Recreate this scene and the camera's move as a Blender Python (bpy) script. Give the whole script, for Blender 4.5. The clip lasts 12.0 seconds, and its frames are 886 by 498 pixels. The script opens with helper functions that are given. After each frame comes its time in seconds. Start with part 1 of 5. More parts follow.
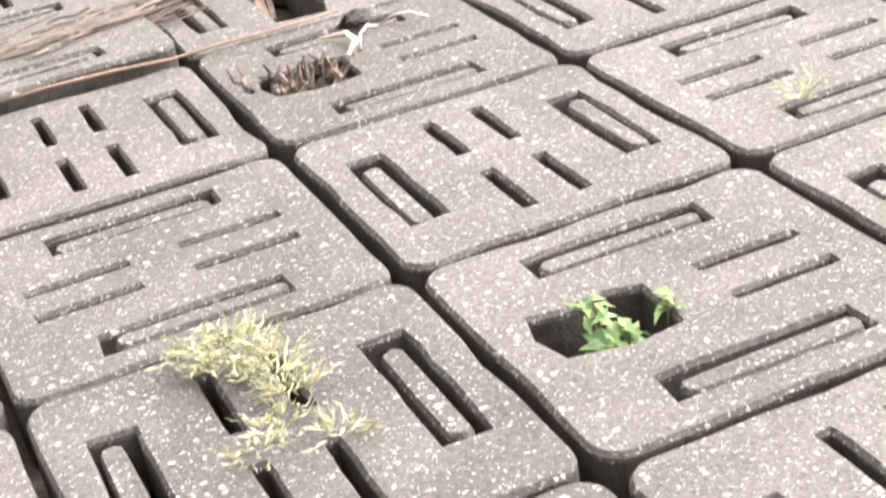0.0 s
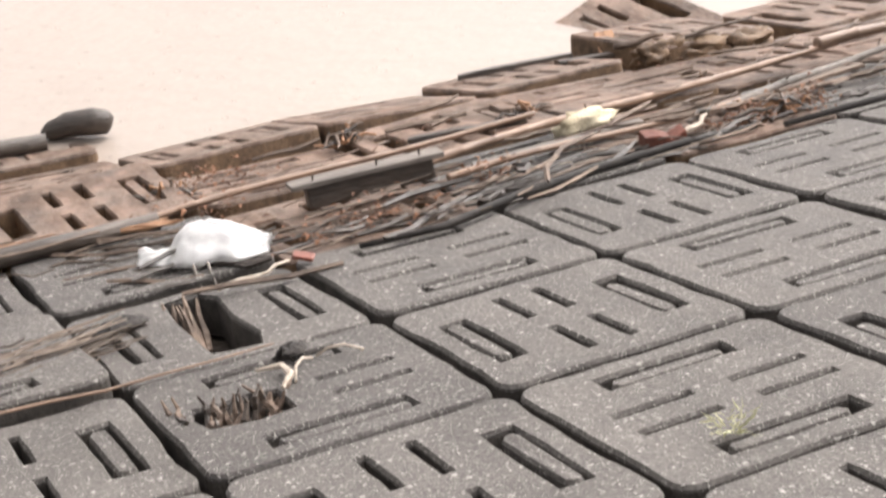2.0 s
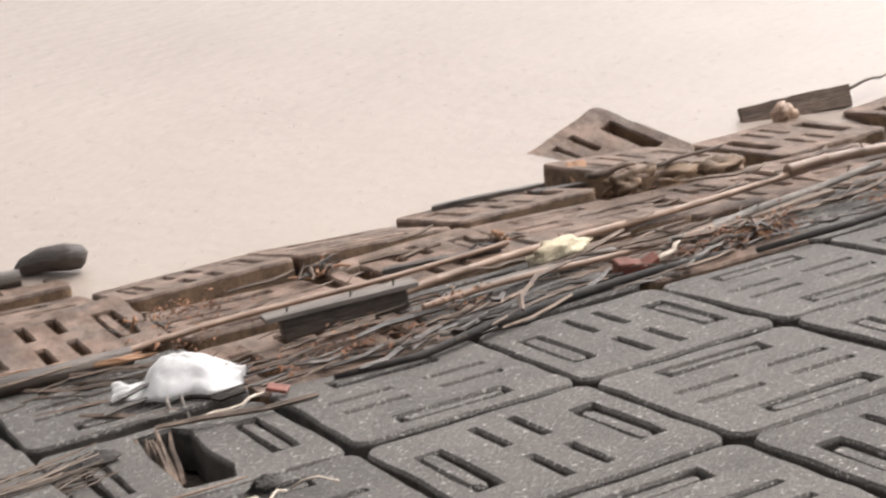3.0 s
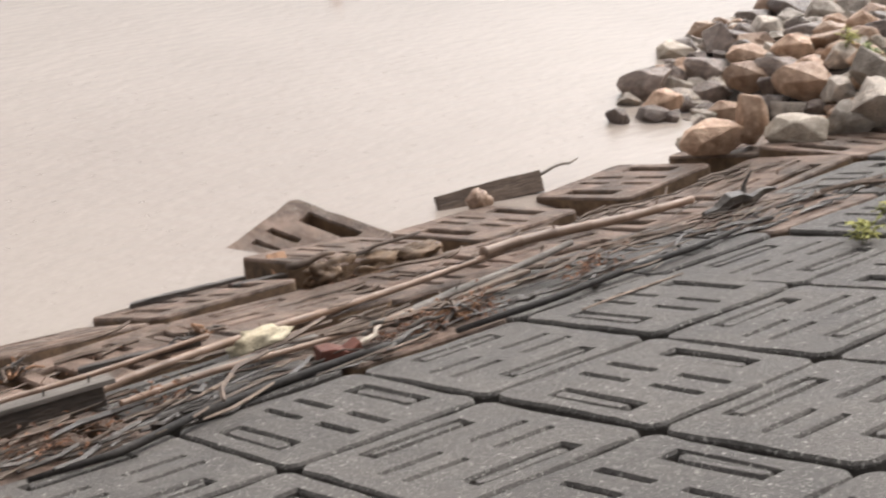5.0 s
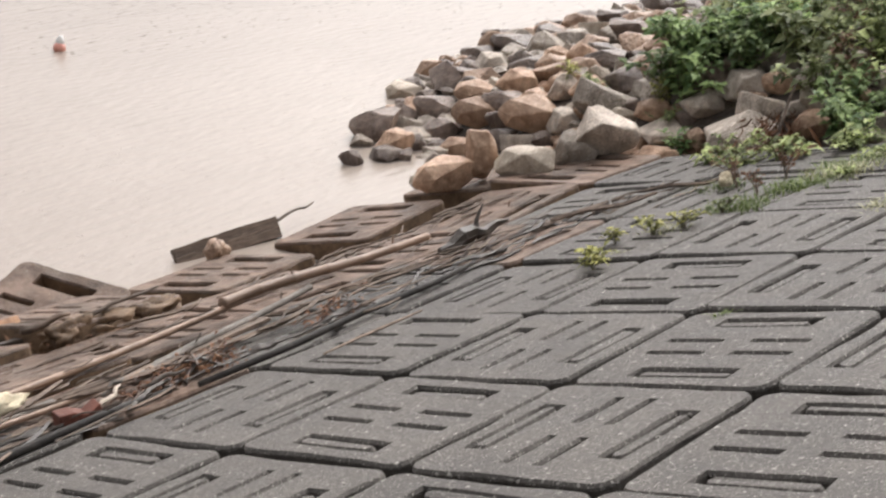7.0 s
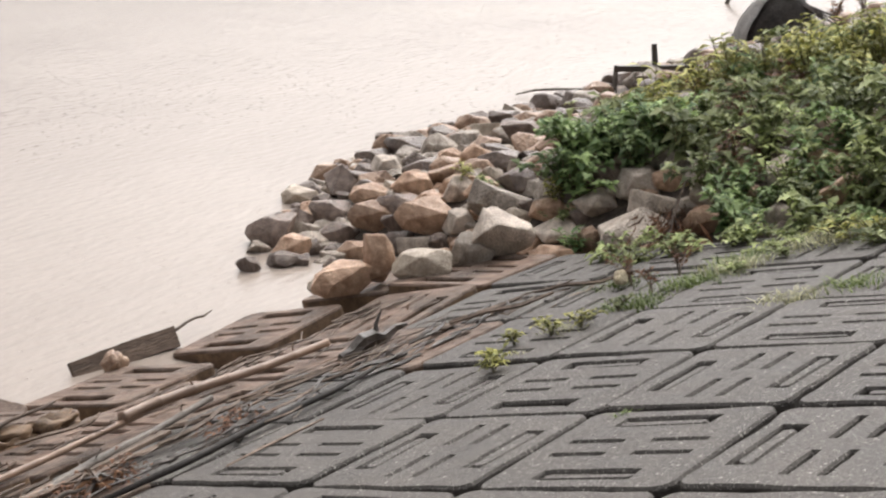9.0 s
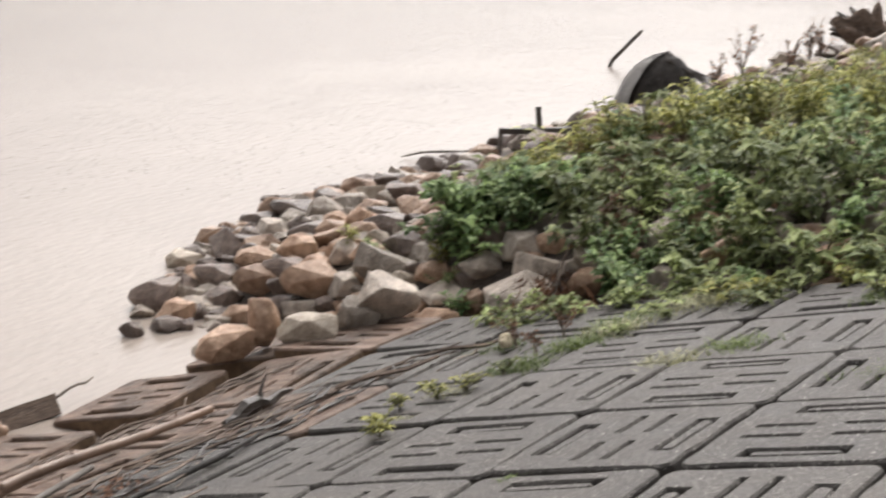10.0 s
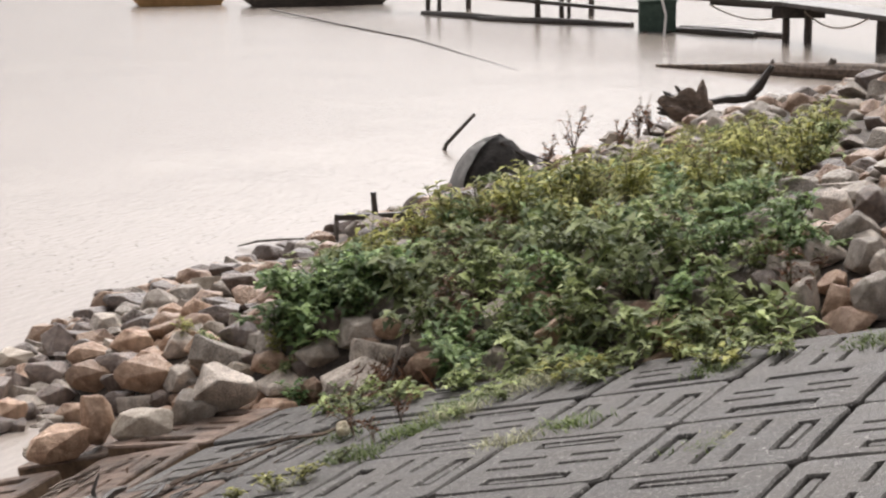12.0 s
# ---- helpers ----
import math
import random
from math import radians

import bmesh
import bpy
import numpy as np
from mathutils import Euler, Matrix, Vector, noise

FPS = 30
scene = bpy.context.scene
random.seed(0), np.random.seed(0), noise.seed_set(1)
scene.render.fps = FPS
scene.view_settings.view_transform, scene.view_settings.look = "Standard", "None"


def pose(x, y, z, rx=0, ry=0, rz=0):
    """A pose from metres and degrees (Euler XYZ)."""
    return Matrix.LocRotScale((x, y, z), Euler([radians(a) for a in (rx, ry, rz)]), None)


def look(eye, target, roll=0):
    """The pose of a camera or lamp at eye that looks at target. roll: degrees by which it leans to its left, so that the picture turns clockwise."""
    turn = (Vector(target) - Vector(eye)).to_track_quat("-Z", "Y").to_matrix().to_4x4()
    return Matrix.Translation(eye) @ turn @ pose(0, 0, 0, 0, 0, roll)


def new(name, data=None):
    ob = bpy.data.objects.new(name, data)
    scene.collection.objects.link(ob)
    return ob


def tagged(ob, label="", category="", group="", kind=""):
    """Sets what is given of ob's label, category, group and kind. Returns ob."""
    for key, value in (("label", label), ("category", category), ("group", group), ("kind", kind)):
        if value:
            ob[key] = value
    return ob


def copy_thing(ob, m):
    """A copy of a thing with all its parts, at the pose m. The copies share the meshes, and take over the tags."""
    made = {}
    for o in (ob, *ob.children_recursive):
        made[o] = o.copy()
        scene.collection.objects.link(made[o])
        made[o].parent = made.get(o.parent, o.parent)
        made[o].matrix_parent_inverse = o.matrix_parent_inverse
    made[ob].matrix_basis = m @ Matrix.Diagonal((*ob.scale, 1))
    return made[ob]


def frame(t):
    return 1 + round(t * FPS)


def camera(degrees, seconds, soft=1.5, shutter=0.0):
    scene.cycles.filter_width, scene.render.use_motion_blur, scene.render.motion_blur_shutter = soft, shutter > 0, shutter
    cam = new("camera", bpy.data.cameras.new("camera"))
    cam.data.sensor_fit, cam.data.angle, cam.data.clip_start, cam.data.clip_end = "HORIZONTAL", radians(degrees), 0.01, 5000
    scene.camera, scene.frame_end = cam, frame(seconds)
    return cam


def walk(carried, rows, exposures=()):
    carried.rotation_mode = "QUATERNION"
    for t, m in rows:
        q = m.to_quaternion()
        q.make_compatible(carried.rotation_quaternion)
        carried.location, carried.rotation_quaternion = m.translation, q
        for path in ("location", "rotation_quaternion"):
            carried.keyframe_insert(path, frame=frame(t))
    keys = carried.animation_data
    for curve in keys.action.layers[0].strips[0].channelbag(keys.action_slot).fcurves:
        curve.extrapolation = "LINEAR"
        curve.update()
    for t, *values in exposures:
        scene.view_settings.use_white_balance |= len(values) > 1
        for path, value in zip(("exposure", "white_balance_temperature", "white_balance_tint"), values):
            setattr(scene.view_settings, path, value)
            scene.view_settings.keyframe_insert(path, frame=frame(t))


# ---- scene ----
cam = camera(30.142, 12.0, soft=2.2, shutter=0.5)
SLOPE_DEG = 14.0
SL = pose(0, 0, 0, -SLOPE_DEG, 0, 0)  # the revetment's plane: x along the shore, y down the slope, z off it
PATH = [
    (0, (-0.8965, -3.5501, 1.5217), (-0.2982, -1.8725, 0.6120), -9.68),
    (0.5, (-0.8944, -3.5485, 1.5264), (-0.2596, -1.8442, 0.6944), -9.26),
    (1, (-0.8934, -3.5466, 1.5379), (-0.1959, -1.8294, 0.7866), -8.57),
    (1.5, (-0.8867, -3.5507, 1.5431), (-0.1366, -1.8126, 0.8976), -7.84),
    (2, (-0.8819, -3.5504, 1.5484), (-0.1091, -1.7936, 0.9859), -7.99),
    (2.5, (-0.8768, -3.5523, 1.5495), (-0.0860, -1.7772, 1.0768), -8.37),
    (4.5, (-0.8421, -3.5275, 1.4584), (0.2339, -1.8773, 1.1133), -8.29),
    (5, (-0.8297, -3.5292, 1.4607), (0.3274, -1.9340, 1.1192), -8.66),
    (5.5, (-0.8215, -3.5388, 1.4597), (0.4034, -1.9920, 1.1326), -9.23),
    (6, (-0.8056, -3.5519, 1.4556), (0.4917, -2.0692, 1.1112), -9.56),
    (6.5, (-0.7927, -3.5586, 1.4558), (0.5602, -2.1309, 1.0934), -10.38),
    (8.5, (-0.8206, -3.5832, 1.5050), (0.6537, -2.2536, 1.2627), -11.51),
    (9, (-0.8194, -3.5873, 1.5077), (0.6820, -2.2905, 1.2548), -11.91),
    (9.5, (-0.8128, -3.5929, 1.5138), (0.7170, -2.3250, 1.2852), -11.65),
    (10, (-0.7995, -3.5987, 1.5211), (0.7982, -2.4139, 1.3119), -11.78),
    (10.5, (-0.7887, -3.6039, 1.5204), (0.8597, -2.4881, 1.3262), -11.90),
    (11, (-0.7788, -3.6166, 1.5207), (0.8897, -2.5289, 1.3392), -12.70),
    (11.5, (-0.7719, -3.6327, 1.5184), (0.9220, -2.5812, 1.3605), -13.45),
    (12, (-0.7621, -3.6484, 1.5191), (0.9544, -2.6329, 1.3689), -13.20),
]
EXPOSURES = [(0.0, 2.24, 6550, 15), (0.6, 2.12, 6550, 15), (1.0, 1.84, 6550, 14), (1.4, 1.60, 6520, 14), (1.8, 1.44, 6580, 14), (2.2, 1.18, 6540, 13), (2.6, 1.04, 6520, 13),
             (4.5, 0.76, 6490, 12), (6.5, 0.72, 6490, 12), (9.0, 0.66, 6520, 12), (10.5, 0.57, 6500, 12), (12.0, 0.52, 6480, 13)]
walk(cam, [(t, SL @ look(eye, target, roll)) for t, eye, target, roll in PATH], EXPOSURES)

# ---- light: rain-grey daylight ----
world = bpy.data.worlds.new("world")
scene.world = world
world.use_nodes = True
wn, wl = world.node_tree.nodes, world.node_tree.links
sky = wn.new("ShaderNodeTexSky")
sky.sky_type = "NISHITA"
sky.sun_disc = False
sky.sun_elevation, sky.sun_rotation = radians(46), radians(70)
sky.air_density, sky.dust_density, sky.ozone_density = 1.4, 9.0, 1.0
grey = wn.new("ShaderNodeHueSaturation")
grey.inputs["Saturation"].default_value = 0.12
wl.new(sky.outputs[0], grey.inputs["Color"])
wl.new(grey.outputs[0], wn["Background"].inputs["Color"])
wn["Background"].inputs["Strength"].default_value = 0.13
sun = new("sun", bpy.data.lights.new("sun", "SUN"))
sun.data.energy, sun.data.angle, sun.data.color = 0.7, radians(60), (1.0, 0.96, 0.91)
sun.matrix_world = look((12, 8, 30), (2, 2, 0))

WATER_Z = -1.0
TAN = math.tan(radians(SLOPE_DEG))


# ---- materials ----
def material(name, rough=0.7, metal=0.0, spec=0.5):
    m = bpy.data.materials.new(name)
    m.use_nodes = True
    b = m.node_tree.nodes["Principled BSDF"]
    b.inputs["Roughness"].default_value, b.inputs["Metallic"].default_value = rough, metal
    b.inputs["Specular IOR Level"].default_value = spec
    return m, m.node_tree.nodes, m.node_tree.links, b


def ramp(nodes, stops):
    r = nodes.new("ShaderNodeValToRGB")
    while len(r.color_ramp.elements) < len(stops):
        r.color_ramp.elements.new(0.5)
    for e, (p, c) in zip(r.color_ramp.elements, stops):
        e.position, e.color = p, (*c, 1)
    return r


def tex_noise(nodes, links, scale, detail=5, rough=0.6, world_space=False, stretch=None):
    c = nodes.new("ShaderNodeNewGeometry" if world_space else "ShaderNodeTexCoord")
    src = c.outputs["Position" if world_space else "Object"]
    if stretch:
        mp = nodes.new("ShaderNodeMapping")
        mp.inputs["Scale"].default_value = stretch
        links.new(src, mp.inputs[0])
        src = mp.outputs[0]
    n = nodes.new("ShaderNodeTexNoise")
    n.inputs["Scale"].default_value, n.inputs["Detail"].default_value, n.inputs["Roughness"].default_value = scale, detail, rough
    links.new(src, n.inputs["Vector"])
    return n, src


def mixer(nodes, links, kind, fac, a, b):
    m = nodes.new("ShaderNodeMix")
    m.data_type, m.blend_type = "RGBA", kind
    for sock, v in ((m.inputs["Factor"], fac), (m.inputs["A"], a), (m.inputs["B"], b)):
        if isinstance(v, (int, float)):
            sock.default_value = v
        elif isinstance(v, tuple):
            sock.default_value = (*v, 1)
        else:
            links.new(v, sock)
    return m.outputs["Result"]


def bumped(nodes, links, bsdf, height, strength, distance):
    b = nodes.new("ShaderNodeBump")
    b.inputs["Strength"].default_value, b.inputs["Distance"].default_value = strength, distance
    links.new(height, b.inputs["Height"])
    links.new(b.outputs[0], bsdf.inputs["Normal"])


def plain(name, dark, light, scale=8.0, rough=0.7, bump=0.4, depth=0.01, vary=0.0, stretch=None, metal=0.0, spec=0.5, grain=1.0):
    """A surface mottled between two colours at two scales, with fine relief; vary: how far single objects differ."""
    m, n, l, b = material(name, rough, metal, spec)
    big, src = tex_noise(n, l, scale, 6, 0.65, stretch=stretch)
    fine = n.new("ShaderNodeTexNoise")
    fine.inputs["Scale"].default_value, fine.inputs["Detail"].default_value = scale * 9, 4
    l.new(src, fine.inputs["Vector"])
    r = ramp(n, [(0.32, dark), (0.68, light)])
    l.new(big.outputs["Fac"], r.inputs[0])
    g = ramp(n, [(0.3, (1 - 0.28 * grain,) * 3), (0.7, (1 + 0.15 * grain,) * 3)])
    l.new(fine.outputs["Fac"], g.inputs[0])
    col = mixer(n, l, "MULTIPLY", 1.0, r.outputs[0], g.outputs[0])
    if vary:
        info = n.new("ShaderNodeObjectInfo")
        v = ramp(n, [(0.0, (1 - vary,) * 3), (1.0, (1 + vary,) * 3)])
        l.new(info.outputs["Random"], v.inputs[0])
        col = mixer(n, l, "MULTIPLY", 1.0, col, v.outputs[0])
    l.new(col, b.inputs["Base Color"])
    mix = n.new("ShaderNodeMath")
    mix.operation = "MULTIPLY_ADD"
    l.new(big.outputs["Fac"], mix.inputs[0])
    mix.inputs[1].default_value = 2.0
    l.new(fine.outputs["Fac"], mix.inputs[2])
    bumped(n, l, b, mix.outputs[0], bump, depth)
    return m


def concrete(name, dark, light, chip, silt=0.0, rough=0.55):
    """Worn exposed-aggregate concrete: grey paste, pale pebbles at two sizes, dark pits, damp patches."""
    m, n, l, b = material(name, rough, 0.0, 0.12)
    big, src = tex_noise(n, l, 3.2, 6, 0.68, world_space=True)
    fine = n.new("ShaderNodeTexNoise")
    fine.inputs["Scale"].default_value, fine.inputs["Detail"].default_value, fine.inputs["Roughness"].default_value = 85, 5, 0.7
    l.new(src, fine.inputs["Vector"])
    base = ramp(n, [(0.3, dark), (0.7, light)])
    l.new(big.outputs["Fac"], base.inputs[0])
    grain = ramp(n, [(0.28, (0.5, 0.5, 0.5)), (0.72, (1.4, 1.4, 1.4))])
    l.new(fine.outputs["Fac"], grain.inputs[0])
    col = mixer(n, l, "MULTIPLY", 1.0, base.outputs[0], grain.outputs[0])
    info = n.new("ShaderNodeObjectInfo")
    vary = ramp(n, [(0.0, (0.86, 0.86, 0.87)), (1.0, (1.10, 1.10, 1.09))])
    l.new(info.outputs["Random"], vary.inputs[0])
    col = mixer(n, l, "MULTIPLY", 1.0, col, vary.outputs[0])
    height = fine.outputs["Fac"]
    bend = n.new("ShaderNodeTexNoise")
    bend.inputs["Scale"].default_value, bend.inputs["Detail"].default_value = 70, 3
    l.new(src, bend.inputs["Vector"])
    push = n.new("ShaderNodeVectorMath")
    push.operation = "MULTIPLY_ADD"
    l.new(bend.outputs["Color"], push.inputs[0])
    push.inputs[1].default_value = (0.022, 0.022, 0.022)
    l.new(src, push.inputs[2])
    for scale, share, size in ((38, 0.17, 0.30), (80, 0.26, 0.33), (150, 0.34, 0.36)):
        warp = n.new("ShaderNodeTexVoronoi")
        warp.inputs["Scale"].default_value = scale
        l.new(push.outputs[0], warp.inputs["Vector"])
        sep = n.new("ShaderNodeSeparateColor")
        l.new(warp.outputs["Color"], sep.inputs[0])
        some = n.new("ShaderNodeMath")
        some.operation = "LESS_THAN"
        l.new(sep.outputs[0], some.inputs[0])
        some.inputs[1].default_value = share
        # pebbles differ in size and are not round
        lim = n.new("ShaderNodeMath")
        lim.operation = "MULTIPLY_ADD"
        l.new(fine.outputs["Fac"], lim.inputs[0])
        lim.inputs[1].default_value = 0.5
        l.new(warp.outputs["Distance"], lim.inputs[2])
        near = ramp(n, [(size + 0.16, (1, 1, 1)), (size + 0.26, (0, 0, 0))])
        l.new(lim.outputs[0], near.inputs[0])
        mask = n.new("ShaderNodeMath")
        mask.operation = "MULTIPLY"
        l.new(near.outputs[0], mask.inputs[0])
        l.new(some.outputs[0], mask.inputs[1])
        tint = ramp(n, [(0.0, tuple(c * 0.55 for c in chip)), (0.5, tuple(c * 0.8 for c in chip)), (1.0, chip)])
        l.new(sep.outputs[1], tint.inputs[0])
        col = mixer(n, l, "MIX", mask.outputs[0], col, tint.outputs[0])
        add = n.new("ShaderNodeMath")
        l.new(height, add.inputs[0])
        l.new(mask.outputs[0], add.inputs[1])
        height = add.outputs[0]
    if silt:
        mud, _ = tex_noise(n, l, 3.5, 6, 0.7, world_space=True)
        where = ramp(n, [(0.5 - silt * 0.35, (0, 0, 0)), (0.72 - silt * 0.3, (1, 1, 1))])
        l.new(mud.outputs["Fac"], where.inputs[0])
        blotch, _ = tex_noise(n, l, 11.0, 5, 0.7, world_space=True, stretch=(1.0, 0.35, 1.0))
        dark_wet = ramp(n, [(0.40, (0.60, 0.56, 0.53)), (0.58, (1.12, 1.12, 1.12))])
        l.new(blotch.outputs["Fac"], dark_wet.inputs[0])
        col = mixer(n, l, "MIX", where.outputs[0], col, (0.218, 0.155, 0.121))
        col = mixer(n, l, "MULTIPLY", 1.0, col, dark_wet.outputs[0])
    l.new(col, b.inputs["Base Color"])
    wet = ramp(n, [(0.35, (rough - 0.17,) * 3), (0.7, (rough + 0.15,) * 3)])
    l.new(big.outputs["Fac"], wet.inputs[0])
    l.new(wet.outputs[0], b.inputs["Roughness"])
    bumped(n, l, b, height, 0.7, 0.005)
    return m


def leafy(name, dark, light, vary=0.35):
    m, n, l, b = material(name, 0.62, 0.0, 0.3)
    geo = n.new("ShaderNodeNewGeometry")
    r = ramp(n, [(0.0, dark), (0.75, light), (1.0, tuple(min(1, c * 1.5) for c in light))])
    l.new(geo.outputs["Random Per Island"], r.inputs[0])
    info = n.new("ShaderNodeObjectInfo")
    v = ramp(n, [(0.0, (1 - vary,) * 3), (1.0, (1 + vary,) * 3)])
    l.new(info.outputs["Random"], v.inputs[0])
    col = mixer(n, l, "MULTIPLY", 1.0, r.outputs[0], v.outputs[0])
    l.new(col, b.inputs["Base Color"])
    tr = n.new("ShaderNodeBsdfTranslucent")
    l.new(col, tr.inputs["Color"])
    mx = n.new("ShaderNodeMixShader")
    mx.inputs[0].default_value = 0.3
    l.new(b.outputs[0], mx.inputs[1])
    l.new(tr.outputs[0], mx.inputs[2])
    l.new(mx.outputs[0], n["Material Output"].inputs["Surface"])
    return m


CONCRETE = concrete("concrete", (0.0675, 0.0615, 0.0565), (0.135, 0.1235, 0.1135), (0.38, 0.36, 0.33))
CONCRETE_SILT = concrete("concrete_silted", (0.070, 0.054, 0.045), (0.185, 0.146, 0.121), (0.32, 0.26, 0.215), silt=0.40, rough=0.5)
# soil stain, darkened further to paint in the shade of slots and joints
STAINED_SHADE = plain("soil_stained_shaded_concrete", (0.026, 0.022, 0.018), (0.075, 0.064, 0.054), 14.0, 0.8, 0.5, 0.006)
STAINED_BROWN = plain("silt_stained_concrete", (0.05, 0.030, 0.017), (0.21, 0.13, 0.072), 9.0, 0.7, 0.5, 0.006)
EARTH = plain("earth", (0.035, 0.026, 0.02), (0.09, 0.066, 0.048), 3.0, 0.85, 0.6, 0.03)
ROCK_GREY = plain("rock_grey", (0.26, 0.212, 0.172), (0.62, 0.535, 0.45), 4.0, 0.65, 0.7, 0.03, vary=0.3)
ROCK_RUST = plain("rock_rust", (0.26, 0.145, 0.088), (0.62, 0.43, 0.30), 5.0, 0.55, 0.7, 0.02, vary=0.3)
ROCK_DARK = plain("rock_dark", (0.105, 0.074, 0.060), (0.29, 0.22, 0.18), 5.0, 0.45, 0.7, 0.02, vary=0.3)
ROCK_PALE = plain("rock_pale", (0.30, 0.24, 0.18), (0.55, 0.47, 0.38), 5.0, 0.6, 0.6, 0.015, vary=0.15)
BAMBOO = plain("bamboo", (0.115, 0.070, 0.046), (0.34, 0.225, 0.155), 6.0, 0.5, 0.3, 0.004, stretch=(0.15, 1, 1))
DEADWOOD = plain("deadwood", (0.065, 0.046, 0.034), (0.24, 0.172, 0.128), 9.0, 0.75, 0.7, 0.01, vary=0.25, stretch=(0.2, 1, 1))
DARKWOOD = plain("dark_wet_wood", (0.024, 0.018, 0.014), (0.088, 0.067, 0.052), 9.0, 0.5, 0.7, 0.01, vary=0.2, stretch=(0.2, 1, 1))
GREYWOOD = plain("weathered_timber", (0.075, 0.064, 0.054), (0.23, 0.198, 0.17), 11.0, 0.7, 0.6, 0.008, stretch=(0.12, 1, 1))
SPLINTER = plain("split_wood", (0.22, 0.11, 0.055), (0.44, 0.25, 0.14), 12.0, 0.7, 0.6, 0.006, stretch=(0.1, 1, 1))
STRAW = leafy("dry_straw", (0.065, 0.050, 0.040), (0.26, 0.205, 0.162), 0.1)
LITTER = leafy("dead_leaves", (0.045, 0.023, 0.014), (0.21, 0.105, 0.06), 0.1)
BLACK_RUBBER = plain("black_rubber", (0.015, 0.0135, 0.0125), (0.050, 0.043, 0.038), 8.0, 0.72, 0.5, 0.006, spec=0.25)
WHITE_SHEET = plain("white_plastic_sheet", (0.78, 0.77, 0.75), (0.88, 0.87, 0.86), 6.0, 0.45, 0.15, 0.004, grain=0.1)
FOAM = plain("yellowed_foam", (0.46, 0.38, 0.25), (0.68, 0.60, 0.44), 14.0, 0.8, 0.6, 0.012)
BRICK = plain("red_brick", (0.085, 0.028, 0.018), (0.19, 0.062, 0.038), 12.0, 0.75, 0.5, 0.006)
ORANGE = plain("orange_plastic", (0.13, 0.032, 0.017), (0.21, 0.055, 0.028), 10.0, 0.4, 0.2, 0.003)
ROPE = plain("pale_rope", (0.34, 0.28, 0.22), (0.62, 0.54, 0.45), 30.0, 0.8, 0.6, 0.004)
LEAF = leafy("weed_leaves", (0.088, 0.115, 0.045), (0.30, 0.34, 0.145))
LEAF_DEEP = leafy("deep_green_leaves", (0.070, 0.118, 0.044), (0.225, 0.30, 0.122))
LEAF_YELLOW = leafy("yellowing_leaves", (0.12, 0.13, 0.036), (0.37, 0.36, 0.115))
LEAF_FRESH = leafy("fresh_leaves", (0.07, 0.125, 0.045), (0.20, 0.29, 0.115), 0.1)
GRASS_DRY = leafy("pale_dry_grass", (0.22, 0.22, 0.11), (0.48, 0.47, 0.30), 0.1)
GRASS = leafy("grass_blades", (0.05, 0.08, 0.02), (0.15, 0.19, 0.06), 0.2)
STEM = plain("stem", (0.06, 0.06, 0.025), (0.15, 0.13, 0.06), 12.0, 0.7, 0.3, 0.003)
SACK = plain("sack_cloth", (0.055, 0.048, 0.045), (0.13, 0.115, 0.105), 5.0, 0.8, 0.5, 0.02)
SACK_PALE = plain("faded_sack_cloth", (0.40, 0.38, 0.36), (0.62, 0.60, 0.57), 5.0, 0.8, 0.4, 0.02)
GREEN_PAINT = plain("green_paint", (0.020, 0.045, 0.032), (0.05, 0.085, 0.062), 4.0, 0.6, 0.2, 0.005)
HULL_ORANGE = plain("ochre_hull_paint", (0.30, 0.16, 0.06), (0.46, 0.27, 0.11), 2.0, 0.5, 0.2, 0.01)
FLOAT_RED = plain("red_float_paint", (0.62, 0.25, 0.19), (0.78, 0.40, 0.32), 10.0, 0.4, 0.1, 0.002)
FLOAT_WHITE = plain("white_float_plastic", (0.70, 0.68, 0.66), (0.82, 0.80, 0.78), 10.0, 0.4, 0.1, 0.002)


